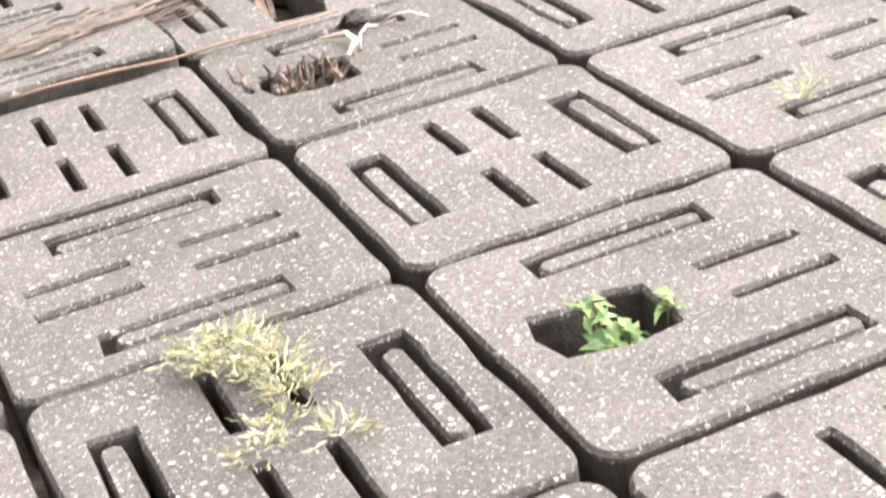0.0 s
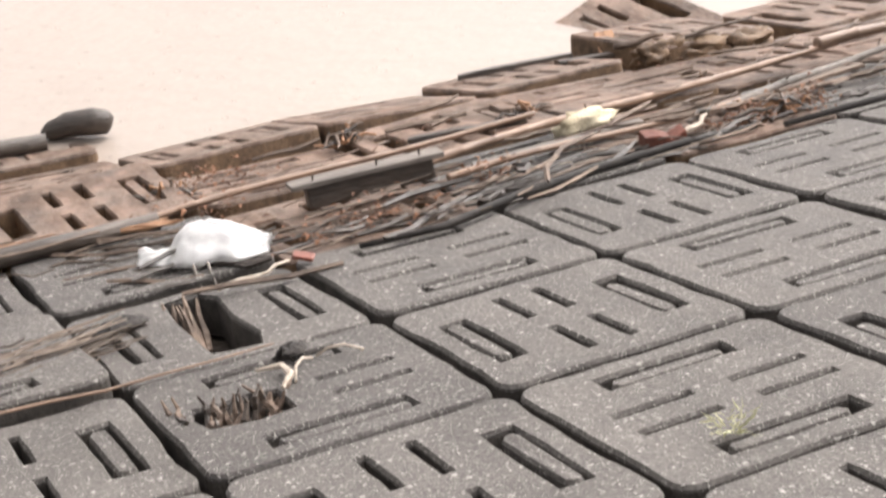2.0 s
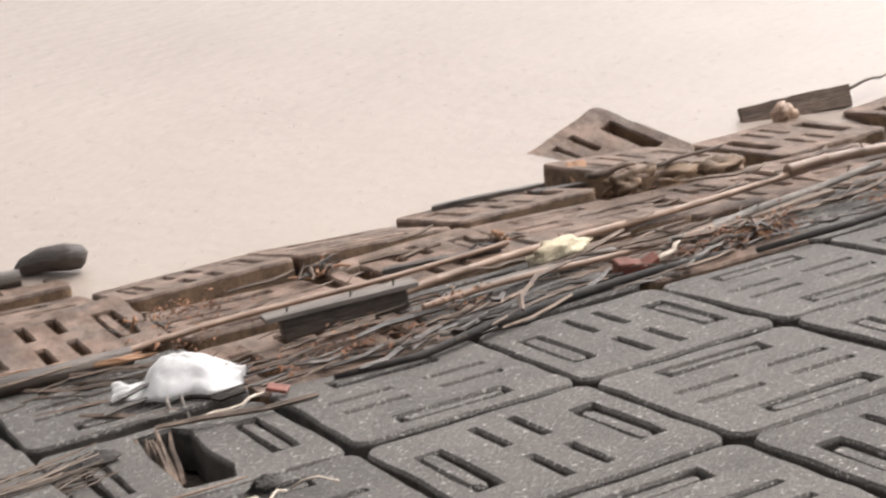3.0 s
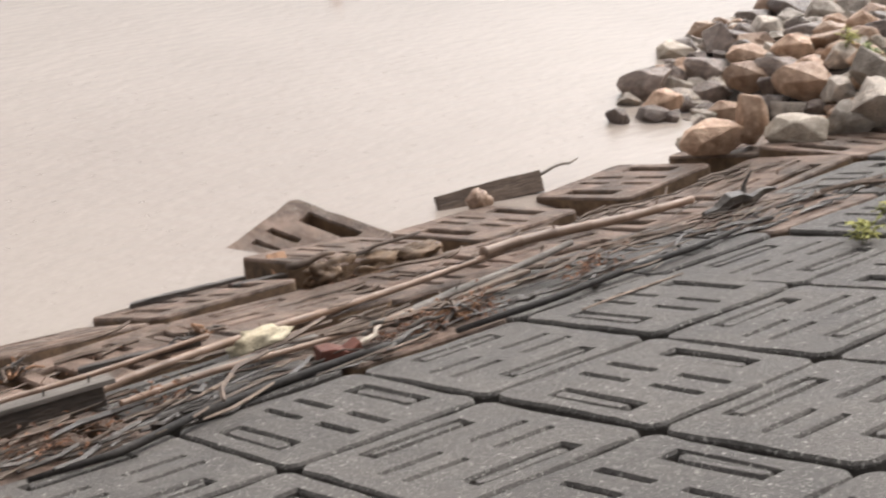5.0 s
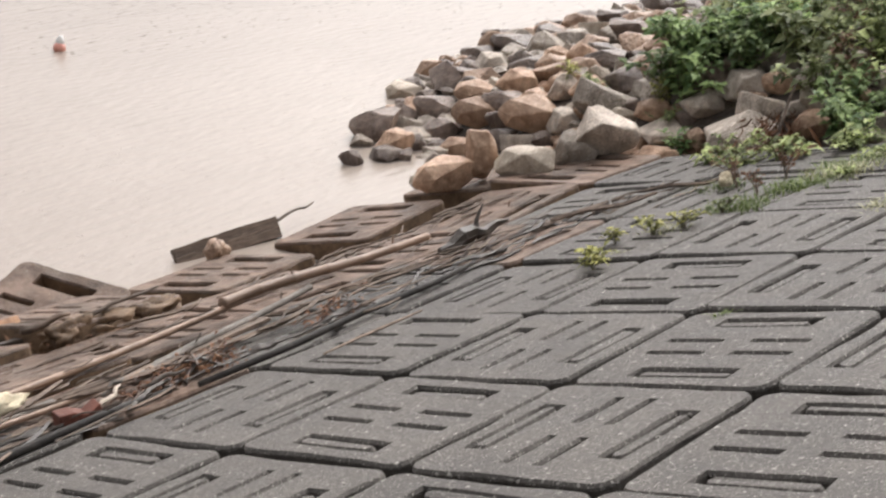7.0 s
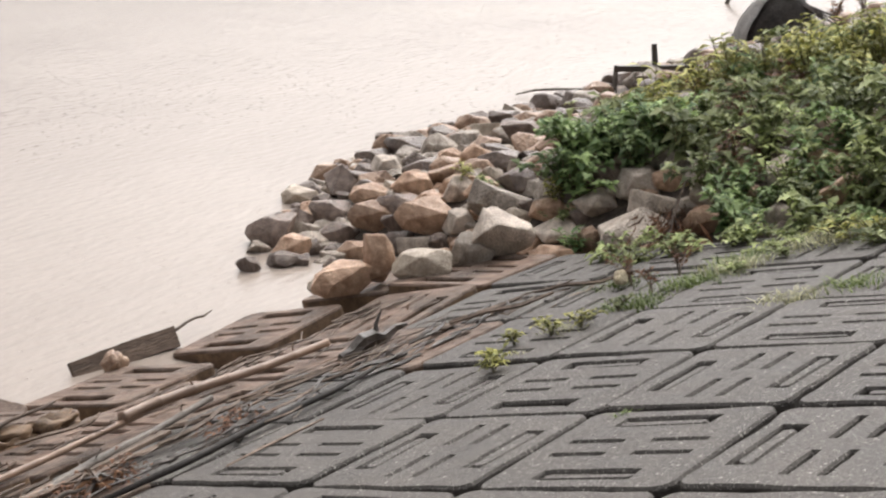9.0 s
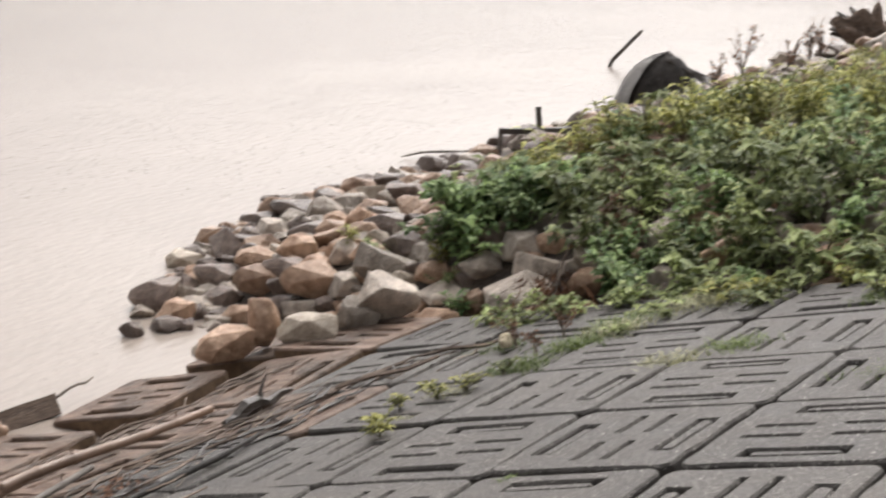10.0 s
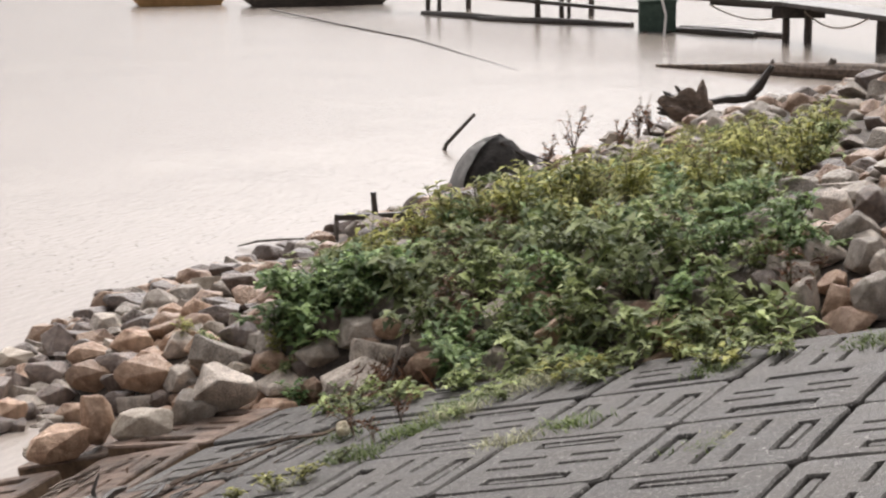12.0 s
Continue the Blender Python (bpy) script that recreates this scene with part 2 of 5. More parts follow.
def water_material():
    m, n, l, b = material("muddy_water", 0.17)
    b.inputs["IOR"].default_value = 1.33
    big, src = tex_noise(n, l, 0.25, 4, 0.6, world_space=True)
    r = ramp(n, [(0.3, (0.282, 0.236, 0.202)), (0.7, (0.335, 0.286, 0.246))])
    l.new(big.outputs["Fac"], r.inputs[0])
    l.new(r.outputs[0], b.inputs["Base Color"])
    rip = n.new("ShaderNodeTexNoise")
    rip.inputs["Scale"].default_value, rip.inputs["Detail"].default_value = 9.0, 4
    mp = n.new("ShaderNodeMapping")
    mp.inputs["Scale"].default_value = (0.6, 1.3, 1)
    l.new(src, mp.inputs[0])
    l.new(mp.outputs[0], rip.inputs["Vector"])
    # rings of falling rain
    drop = n.new("ShaderNodeTexVoronoi")
    drop.inputs["Scale"].default_value = 7.5
    l.new(src, drop.inputs["Vector"])
    ring = n.new("ShaderNodeMath")
    ring.operation = "SINE"
    k = n.new("ShaderNodeMath")
    k.operation = "MULTIPLY"
    k.inputs[1].default_value = 55
    l.new(drop.outputs["Distance"], k.inputs[0])
    l.new(k.outputs[0], ring.inputs[0])
    fade = ramp(n, [(0.0, (1, 1, 1)), (0.22, (0, 0, 0))])
    l.new(drop.outputs["Distance"], fade.inputs[0])
    f = n.new("ShaderNodeMath")
    f.operation = "MULTIPLY"
    l.new(ring.outputs[0], f.inputs[0])
    l.new(fade.outputs[0], f.inputs[1])
    s = n.new("ShaderNodeMath")
    s.operation = "MULTIPLY_ADD"
    l.new(f.outputs[0], s.inputs[0])
    s.inputs[1].default_value = 0.28
    l.new(rip.outputs["Fac"], s.inputs[2])
    bumped(n, l, b, s.outputs[0], 0.45, 0.02)
    return m


WATER = water_material()


# ---- making of meshes ----
def mesh_of(bm, name, mat, smooth=False):
    me = bpy.data.meshes.new(name)
    bm.normal_update()
    bm.to_mesh(me)
    bm.free()
    me.materials.append(mat)
    if smooth:
        me.shade_smooth()
    return me


def part(name, bm, mat, parent=None, label="", smooth=False):
    """Links a bmesh, or a finished mesh, as one object, under a thing if one is given."""
    ob = new(name, mesh_of(bm, name, mat, smooth) if isinstance(bm, bmesh.types.BMesh) else bm)
    ob.parent = parent
    return tagged(ob, label)


def thing(name, label, category, m=None, group="", kind=""):
    """An Empty that holds the parts of one thing."""
    ob = tagged(new(name), label, category, group, kind)
    ob.empty_display_size = 0.1
    if m:
        ob.matrix_world = m
    return ob


def single(name, bm, mat, label, category, m=None, group="", kind="", smooth=False):
    ob = tagged(new(name, mesh_of(bm, name, mat, smooth)), label, category, group, kind)
    if m:
        ob.matrix_world = m
    return ob


def add_tube(bm, pts, radii, sides=8, rng=None, rough=0.0):
    """A closed tube through points, with a radius for each."""
    pts = [Vector(p) for p in pts]
    rings, last = [], None
    for i, p in enumerate(pts):
        d = (pts[min(i + 1, len(pts) - 1)] - pts[max(i - 1, 0)]).normalized()
        if last is None:
            a = d.orthogonal().normalized()
        else:
            a = (last - d * last.dot(d)).normalized()
        last, b = a, d.cross(a)
        r = radii[i] if isinstance(radii, (list, tuple)) else radii
        rings.append([bm.verts.new(p + (a * math.cos(w) + b * math.sin(w)) * r * (1 + (rng.uniform(-rough, rough) if rng else 0)))
                      for w in (2 * math.pi * k / sides for k in range(sides))])
    for q, s in zip(rings, rings[1:]):
        for k in range(sides):
            bm.faces.new((q[k], q[(k + 1) % sides], s[(k + 1) % sides], s[k]))
    bm.faces.new(rings[0][::-1])
    bm.faces.new(rings[-1])
    return bm


def tube(pts, radii, sides=8, rng=None, rough=0.0):
    return add_tube(bmesh.new(), pts, radii, sides, rng, rough)


def add_box(bm, size, m=None, bevel=0.0):
    v = bmesh.ops.create_cube(bm, size=1.0, matrix=(m or Matrix()) @ Matrix.Diagonal((*size, 1)))["verts"]
    if bevel:
        edges = list({e for p in v for e in p.link_edges})
        bmesh.ops.bevel(bm, geom=edges, offset=bevel, segments=2, affect="EDGES", profile=0.6)
    return bm


def box(size, m=None, bevel=0.0):
    return add_box(bmesh.new(), size, m, bevel)


def wavy(a, b, n, rng, amp, sag=0.0):
    a, b = Vector(a), Vector(b)
    out = []
    for i in range(n + 1):
        f = i / n
        p = a.lerp(b, f) + Vector([rng.uniform(-amp, amp) for _ in range(3)]) * (0 < i < n)
        p.z += sag * 4 * f * (1 - f)
        out.append(p)
    return out


def rock_mesh(seed, mat, sx=1.0, sy=0.8, sz=0.62, points=19, wear=0.03):
    """An angular quarried stone, about one metre long, its edges worn."""
    rng = random.Random(seed)
    bm = bmesh.new()
    for _ in range(points):
        v = Vector((rng.gauss(0, 1), rng.gauss(0, 1), rng.gauss(0, 1))).normalized() * rng.uniform(0.42, 0.56)
        bm.verts.new((v.x * sx, v.y * sy, v.z * sz))
    hull = bmesh.ops.convex_hull(bm, input=bm.verts)
    bmesh.ops.delete(bm, geom=list({g for g in hull["geom_interior"] + hull["geom_unused"] if isinstance(g, bmesh.types.BMVert)}), context="VERTS")
    bmesh.ops.dissolve_limit(bm, angle_limit=radians(14), verts=bm.verts, edges=bm.edges)
    bmesh.ops.bevel(bm, geom=list(bm.edges), offset=wear, segments=2, affect="EDGES", profile=0.55, clamp_overlap=True)
    bmesh.ops.triangulate(bm, faces=bm.faces)
    bmesh.ops.subdivide_edges(bm, edges=[e for e in bm.edges if e.calc_length() > 0.16], cuts=1, use_grid_fill=False)
    bmesh.ops.triangulate(bm, faces=bm.faces)
    for v in bm.verts:
        v.co += v.co.normalized() * 0.035 * noise.noise(v.co * 4 + Vector((seed, 0, 0)))
    return mesh_of(bm, "boulder", mat)


def leaf_faces(verts, faces, base, way, side, length, width, droop):
    """One folded leaf of four faces."""
    k = len(verts)
    up = side.cross(way)
    mid = base + way * length * 0.5 + up * droop * 0.3
    tip = base + way * length - up * droop
    verts += [base, mid + side * width / 2 + up * width * 0.18, tip, mid - side * width / 2 + up * width * 0.18, mid]
    faces += [(k, k + 1, k + 4), (k + 1, k + 2, k + 4), (k + 2, k + 3, k + 4), (k + 3, k, k + 4)]


def data_mesh(name, verts, faces, mat):
    me = bpy.data.meshes.new(name)
    me.from_pydata([tuple(v) for v in verts], [], faces)
    me.materials.append(mat)
    return me


def weed(name, seed, height, spread, stems, leaves, leaf_len, mat, label, category="weed", m=None, group="weeds on the bank", narrow=0.45, bare=0.15):
    """A weed: leaning stems from one root, with folded leaves all along."""
    rng = random.Random(seed)
    root = thing(name, label, category, m, group)
    bm, verts, faces = bmesh.new(), [], []
    for _ in range(stems):
        a, lean = rng.uniform(0, 6.283), rng.uniform(0.1, 1.0) * spread
        h = height * rng.uniform(0.55, 1.1)
        pts = [Vector((math.cos(a) * lean * f ** 1.6, math.sin(a) * lean * f ** 1.6, h * f - 0.06 * (f == 0))) for f in (0, 0.3, 0.6, 0.85, 1.0)]
        add_tube(bm, pts, [0.010 * height + 0.002, 0.007 * height + 0.002, 0.004, 0.003, 0.0015], 5)
        for _ in range(leaves):
            f = rng.uniform(bare, 1.0) ** 0.8
            i = min(3, int(f * 4))
            p = pts[i].lerp(pts[i + 1], f * 4 - i) + Vector((rng.gauss(0, 0.012), rng.gauss(0, 0.012), 0))
            w = rng.uniform(0, 6.283)
            way = Vector((math.cos(w), math.sin(w), rng.uniform(-0.25, 0.6))).normalized()
            side = way.cross(Vector((rng.uniform(-0.3, 0.3), rng.uniform(-0.3, 0.3), 1))).normalized()
            ll = leaf_len * rng.uniform(0.55, 1.2)
            leaf_faces(verts, faces, p, way, side, ll, ll * narrow * rng.uniform(0.8, 1.2), ll * rng.uniform(0.05, 0.35))
    tagged(part("stalk_clump", bm, STEM, root), kind="stuff")
    tagged(part("foliage", data_mesh("foliage", verts, faces, mat), None, root), kind="stuff")
    return root


def tuft(name, seed, height, spread, blades, mat, label, m, width=0.006, category="grass tuft", group="grass tufts in the joints"):
    """Grass blades that spring from one root and bend over."""
    rng = random.Random(seed)
    verts, faces = [], []
    for _ in range(blades):
        a, h = rng.uniform(0, 6.283), height * rng.uniform(0.4, 1.1)
        o = Vector((rng.gauss(0, spread * 0.4), rng.gauss(0, spread * 0.4), -0.03))
        d, s = Vector((math.cos(a), math.sin(a), 0)), Vector((-math.sin(a), math.cos(a), 0))
        lean = rng.uniform(0.3, 1.7) * height
        k = len(verts)
        for f in (0.0, 0.4, 0.75, 1.0):
            c = o + d * lean * f ** 1.8 + Vector((0, 0, h * (f - 0.35 * f ** 3)))
            w = width * (1 - 0.85 * f) / 2
            verts += [c - s * w, c + s * w]
        faces += [(k + 2 * i, k + 2 * i + 1, k + 2 * i + 3, k + 2 * i + 2) for i in range(3)]
    ob = tagged(new(name, data_mesh(name, verts, faces, mat)), label, category, group, "stuff")
    ob.matrix_world = m
    return ob


# ---- ground and water ----
def smooth_step(a, b, x):
    f = min(1.0, max(0.0, (x - a) / (b - a)))
    return f * f * (3 - 2 * f)


def shore(x):
    """World y of the waterline along the rubble bank."""
    return 4.55 + 1.75 * smooth_step(6.2, 10.5, x) + 0.08 * math.sin(x * 0.9) - 1.2 * smooth_step(22, 32, x)


def terrain(x, y):
    slope = min(-TAN * y, TAN * 5.7) - 0.17
    bank = min(WATER_Z + (shore(x) - y) * 0.235, 1.75 - 1.95 * smooth_step(9.0, 16, x))
    f = smooth_step(7.15, 8.2, x)
    bump = 0.06 * noise.noise(Vector((x * 0.9, y * 0.9, 0))) * f
    return max(slope * (1 - f) + bank * f + bump, -4.0)


def spaced(points):
    out = []
    for a, b, n in points:
        out += [a + (b - a) * i / n for i in range(n)]
    return out + [points[-1][1]]


xs = spaced([(-900, -60, 6), (-60, -8, 8), (-8, 6.8, 20), (6.8, 9, 14), (9, 32, 50), (32, 120, 22), (120, 900, 6)])
ys = spaced([(-900, -60, 6), (-60, -8, 8), (-8, 8, 56), (8, 30, 8), (30, 60, 3)])
verts = [(x, y, terrain(x, y)) for y in ys for x in xs]
nx = len(xs)
faces = [(j * nx + i, j * nx + i + 1, (j + 1) * nx + i + 1, (j + 1) * nx + i) for j in range(len(ys) - 1) for i in range(nx - 1)]
ground = tagged(new("ground", data_mesh("ground", verts, faces, EARTH)), "dark damp earth of the river bank", "ground", kind="structure")
ground.data.shade_smooth()
bm = bmesh.new()
bmesh.ops.create_grid(bm, x_segments=8, y_segments=8, size=2500, matrix=Matrix.Translation((0, 1500, WATER_Z)))
river = single("water", bm, WATER, "muddy beige river water pitted by rain", "water", kind="structure")


# ---- revetment of slotted concrete blocks ----
P = 0.8  # pitch of the blocks
HALF, THICK = 0.388, 0.14


def block_mesh(name, seed, mat, broken=""):
    """A block with two long slots round a raised bar, four short slots between them, rounded corners and worn edges. Slots run along y."""
    rng = random.Random(seed)
    bm = bmesh.new()

    def loop(pts):
        vs = [bm.verts.new((x, y, 0)) for x, y in pts]
        for a, b in zip(vs, vs[1:] + vs[:1]):
            bm.edges.new((a, b))

    outline = []
    r = 0.062
    for cx, cy, w in ((1, 1, 0), (-1, 1, 90), (-1, -1, 180), (1, -1, 270)):
        for k in range(5):
            a = radians(w + 22.5 * k)
            outline.append((cx * (HALF - r) + r * math.cos(a), cy * (HALF - r) + r * math.sin(a)))
        n = 6  # an edge with small chips
        nxt = {(1, 1): (-1, 1), (-1, 1): (-1, -1), (-1, -1): (1, -1), (1, -1): (1, 1)}[(cx, cy)]
        for k in range(1, n):
            f = k / n
            x = cx * (HALF - r) * (1 - f) + nxt[0] * (HALF - r) * f if cy == nxt[1] else cx * HALF
            y = cy * HALF if cy == nxt[1] else cy * (HALF - r) * (1 - f) + nxt[1] * (HALF - r) * f
            d = 0.015 * rng.random() ** 2.5
            outline.append((x - math.copysign(d, x) * (abs(x) > 0.38), y - math.copysign(d, y) * (abs(y) > 0.38)))
    loop(outline)

    def rect(cx, cy, hx, hy, j=0.004):
        """A slot's outline: its long sides are crumbled a little."""
        pts = []
        for sx, ways in ((1, (-1, -0.62, -0.2, 0.25, 0.6, 1)), (-1, (1, 0.55, 0.15, -0.3, -0.65, -1))):
            for sy in ways:
                pts.append((cx + sx * (hx + rng.uniform(-j, j) * 0.9), cy + sy * hy + rng.uniform(-j, j)))
        return pts

    for s in (-1, 1):
        loop(rect(s * 0.262, 0, 0.043, 0.195))
    for sx in (-1, 1):
        for sy in (-1, 1):
            if broken == "pair" and sy == 1 or broken == "middle":
                continue
            loop(rect(sx * 0.064, sy * 0.172, 0.0125 if mat is CONCRETE else 0.018, 0.112, 0.002))
    if broken == "pair":
        loop([(-0.085, 0.06), (0.075, 0.055), (0.092, 0.12), (0.082, 0.22), (0.095, 0.285), (0.02, 0.305), (-0.07, 0.285), (-0.098, 0.17)])
    if broken == "middle":
        loop([(-0.09, -0.30), (0.05, -0.315), (0.085, -0.20), (0.07, 0.02), (0.095, 0.25), (0.06, 0.33), (-0.06, 0.32), (-0.085, 0.1)])
    bmesh.ops.triangle_fill(bm, use_beauty=True, use_dissolve=False, edges=list(bm.edges))
    bmesh.ops.recalc_face_normals(bm, faces=bm.faces)
    if sum(f.normal.z for f in bm.faces) < 0:
        bmesh.ops.reverse_faces(bm, faces=bm.faces)
    rim = [e for e in bm.edges if len(e.link_faces) == 1]
    # worn edge: a short sloping band, then the sides
    ext = bmesh.ops.extrude_edge_only(bm, edges=rim)["geom"]
    low = [g for g in ext if isinstance(g, bmesh.types.BMVert)]
    for v in low:
        v.co.z = -0.011
    out = {}
    for v in low:
        top = [e.other_vert(v) for e in v.link_edges if e.other_vert(v).co.z > -0.001][0]
        d = Vector()
        for f in top.link_faces:
            if abs(f.normal.z) > 0.9:
                d += f.calc_center_median() - top.co
        out[top] = d.normalized() * 0.007 if d.length else Vector()
    for top, d in out.items():
        top.co += Vector((d.x, d.y, 0))
    rim = [g for g in ext if isinstance(g, bmesh.types.BMEdge)]
    ext = bmesh.ops.extrude_edge_only(bm, edges=rim)["geom"]
    for v in [g for g in ext if isinstance(g, bmesh.types.BMVert)]:
        v.co.z = -0.015 - 0.006 * rng.random()
    rim = [g for g in ext if isinstance(g, bmesh.types.BMEdge)]
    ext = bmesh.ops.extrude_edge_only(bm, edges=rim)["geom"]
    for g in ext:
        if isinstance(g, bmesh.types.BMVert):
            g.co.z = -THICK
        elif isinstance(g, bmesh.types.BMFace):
            g.material_index = 1  # below the worn rim: soil stain, on grey blocks with slot shade painted in
    # the bars inside the long slots
    for s in (-1, 1):
        if mat is CONCRETE_SILT and rng.random() < 0.55:
            continue  # washed-out slots have lost their bars
        cx, cy, hx, hy = s * 0.262 + rng.uniform(-0.006, 0.01), rng.uniform(-0.02, 0.02), rng.uniform(0.024, 0.030), rng.uniform(0.165, 0.184)
        top = rng.choice((-0.002, -0.005, -0.008, -0.013))
        rings = []
        for z, g in ((-THICK, 1.15), (top - 0.012, 1.0), (top, 0.78)):
            ring = []
            for k in range(16):
                a = 2 * math.pi * k / 16
                yy = math.sin(a) * hx * g + math.copysign(hy - hx, math.sin(a)) * (abs(math.sin(a)) > 0.01)
                ring.append(bm.verts.new((cx + math.cos(a) * hx * g, cy + yy, z + rng.uniform(-0.003, 0.003) * (z > -0.1))))
            rings.append(ring)
        for q, w in zip(rings, rings[1:]):
            for k in range(16):
                bm.faces.new((q[k], q[(k + 1) % 16], w[(k + 1) % 16], w[k]))
        bm.faces.new(rings[-1])
    bmesh.ops.recalc_face_normals(bm, faces=bm.faces)
    me = mesh_of(bm, name, mat)
    me.materials.append(STAINED_SHADE if mat is CONCRETE else STAINED_BROWN)
    return me


revetment = thing("revetment", "sloping bank lining of grey slotted concrete blocks", "revetment", SL, kind="structure")
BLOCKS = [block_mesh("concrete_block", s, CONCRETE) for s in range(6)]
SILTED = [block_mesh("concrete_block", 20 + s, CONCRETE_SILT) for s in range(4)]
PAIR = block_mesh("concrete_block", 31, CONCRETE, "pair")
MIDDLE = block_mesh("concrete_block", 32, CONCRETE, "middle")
SPECIAL = {(0, -2): (PAIR, 90), (0, 0): (PAIR, 90), (0, 1): (MIDDLE, 0)}
LIFT = {(-1, 1): 0.055, (-2, 1): 0.02, (0, 2): 0.02, (-1, 2): 0.02, (0, 3): 0.085, (-1, 3): 0.07, (1, 3): 0.03, (2, 3): 0.025, (3, 3): 0.02,
        (0, 4): 0.045, (1, 4): 0.055, (2, 4): 0.06, (3, 4): 0.045, (-1, 4): 0.0, (7, 3): 0.01, (8, 3): 0.03, (8, 4): -0.015, (-1, 5): 0.085, (0, 5): 0.075, (-2, 5): 0.08}
TILT = {(0, 4): (-6, 1), (1, 4): (-7.5, -1), (2, 4): (-7.5, 2), (3, 4): (-6.5, -2), (0, 3): (3, -1), (1, 3): (-2.5, 2), (2, 3): (2, -2), (6, 3): (-2, -1), (7, 3): (-2, -3), (8, 4): (0, -1)}


def swell(x, y):
    """The lining bulges gently towards the far end of the slope, and more at its foot beside the riprap."""
    return 0.04 * smooth_step(2.6, 4.8, x - 0.9 * y) + 0.10 * smooth_step(5.2, 6.8, x) * smooth_step(2.2, 3.6, y)


rng = random.Random(7)
GONE = {(6, 5), (5, 5), (4, 4), (4, 5), (5, 4), (6, 4), (7, 4), (7, 5), (8, 5), (1, 5), (2, 5), (3, 5)}
for row in range(-7, 6):
    for col in range(-4, 9):
        if (col, row) in GONE:
            continue
        wild = 1.0 if row < 1 else 1.5 if row == 1 else 2.2 if row == 2 else 5.0
        turn = 90 * ((col + row + 1) % 2) + 180 * rng.randrange(2)
        me = rng.choice(SILTED if row >= 3 or (row == 2 and col in (1, 3, 6)) else BLOCKS)
        if (col, row) in SPECIAL:
            me, turn = SPECIAL[(col, row)]
        j = [rng.uniform(-1, 1) for _ in range(6)]
        ob = new("concrete_block", me)
        ob.parent = revetment
        lean = TILT.get((col, row), (0, 0))
        lift = LIFT.get((col, row), 0.0) - 0.02 * (row >= 4)
        cx, cy = (col + 0.5) * P, (row + 0.5) * P
        nod = math.degrees((swell(cx, cy + 0.3) - swell(cx, cy - 0.3)) / 0.6)
        tip = -math.degrees((swell(cx + 0.3, cy) - swell(cx - 0.3, cy)) / 0.6)
        ob.matrix_local = pose(cx + 0.004 * wild * j[0], cy + 0.004 * wild * j[1], lift + swell(cx, cy) + 0.005 * wild * j[2],
                               nod + lean[0] + 0.35 * wild * j[3], tip + lean[1] + 0.35 * wild * j[4], 0) @ pose(0, 0, 0, 0, 0, turn + 0.35 * wild * j[5])

# blocks washed out of place at the waterline
def tipped(px, py, pz, axis_deg, tilt, turn):
    """Lies on the slope, turned, then tilted about a level axis."""
    return SL @ Matrix.Translation((px, py, pz)) @ Matrix.Rotation(radians(tilt), 4, Vector((math.cos(radians(axis_deg)), math.sin(radians(axis_deg)), 0))) @ pose(0, 0, 0, 0, 0, turn)


for label, m in (("slotted concrete block heaved up on its corner in the water", tipped(3.78, 4.16, 0.03, -33, 25, 12)),
                 ("silted concrete block tipped up against its neighbour at the waterline", tipped(3.74, 3.66, 0.065, 80, 4.5, 8)),
                 ("slotted concrete block sliding into the river beside a gap", tipped(4.68, 3.66, 0.012, 0, 1.5, 5)),
                 ("slotted concrete block turned askew at the waterline", tipped(5.78, 3.68, 0.025, 90, -4, 4))):
    ob = tagged(new("loose_concrete_block", SILTED[rng.randrange(4)]), label, "concrete block", "blocks washed out of place")
    ob.matrix_world = m

# ---- riprap ----
ROCKS = {k: [rock_mesh(100 * i + s, m, 1.0, 0.6 + 0.3 * (s % 3) / 2, 0.5 + 0.25 * ((s * 2) % 5) / 4) for s in range(6)]
         for i, (k, m) in enumerate((("grey", ROCK_GREY), ("rust", ROCK_RUST), ("dark", ROCK_DARK), ("pale", ROCK_PALE)))}
TALL = {k: rock_mesh(700 + i, m, 0.86, 0.72, 1.0, 34) for i, (k, m) in enumerate((("grey", ROCK_GREY), ("rust", ROCK_RUST), ("dark", ROCK_DARK), ("pale", ROCK_PALE)))}
LABELS = {"grey": "rough grey quarry stone on the river bank", "rust": "rust-brown angular stone in the riprap",
          "dark": "dark wet stone at the water's edge", "pale": "pale buff stone lying in the riprap"}


def boulder(kind, x, y, width, height, rng, sink=0.12):
    me = rng.choice(ROCKS[kind]) if height < width else TALL[kind]
    ob = tagged(new("boulder", me), LABELS[kind], "boulder", "riprap stones")
    sx = max(v.co.x for v in me.vertices) - min(v.co.x for v in me.vertices)
    sz = max(v.co.z for v in me.vertices) - min(v.co.z for v in me.vertices)
    s, h = width / sx * 1.02, height / sz * 1.08
    z = max(terrain(x, y), WATER_Z - 0.03, swell(x, y) - TAN * y - 3.0 * (x > 7.2))
    ob.matrix_world = pose(x, y, z + height * (0.5 - sink), rng.uniform(-12, 12), rng.uniform(-12, 12), -52 + rng.uniform(-30, 30)) @ Matrix.Diagonal((s, s, max(h, s * 0.6), 1))
    return ob


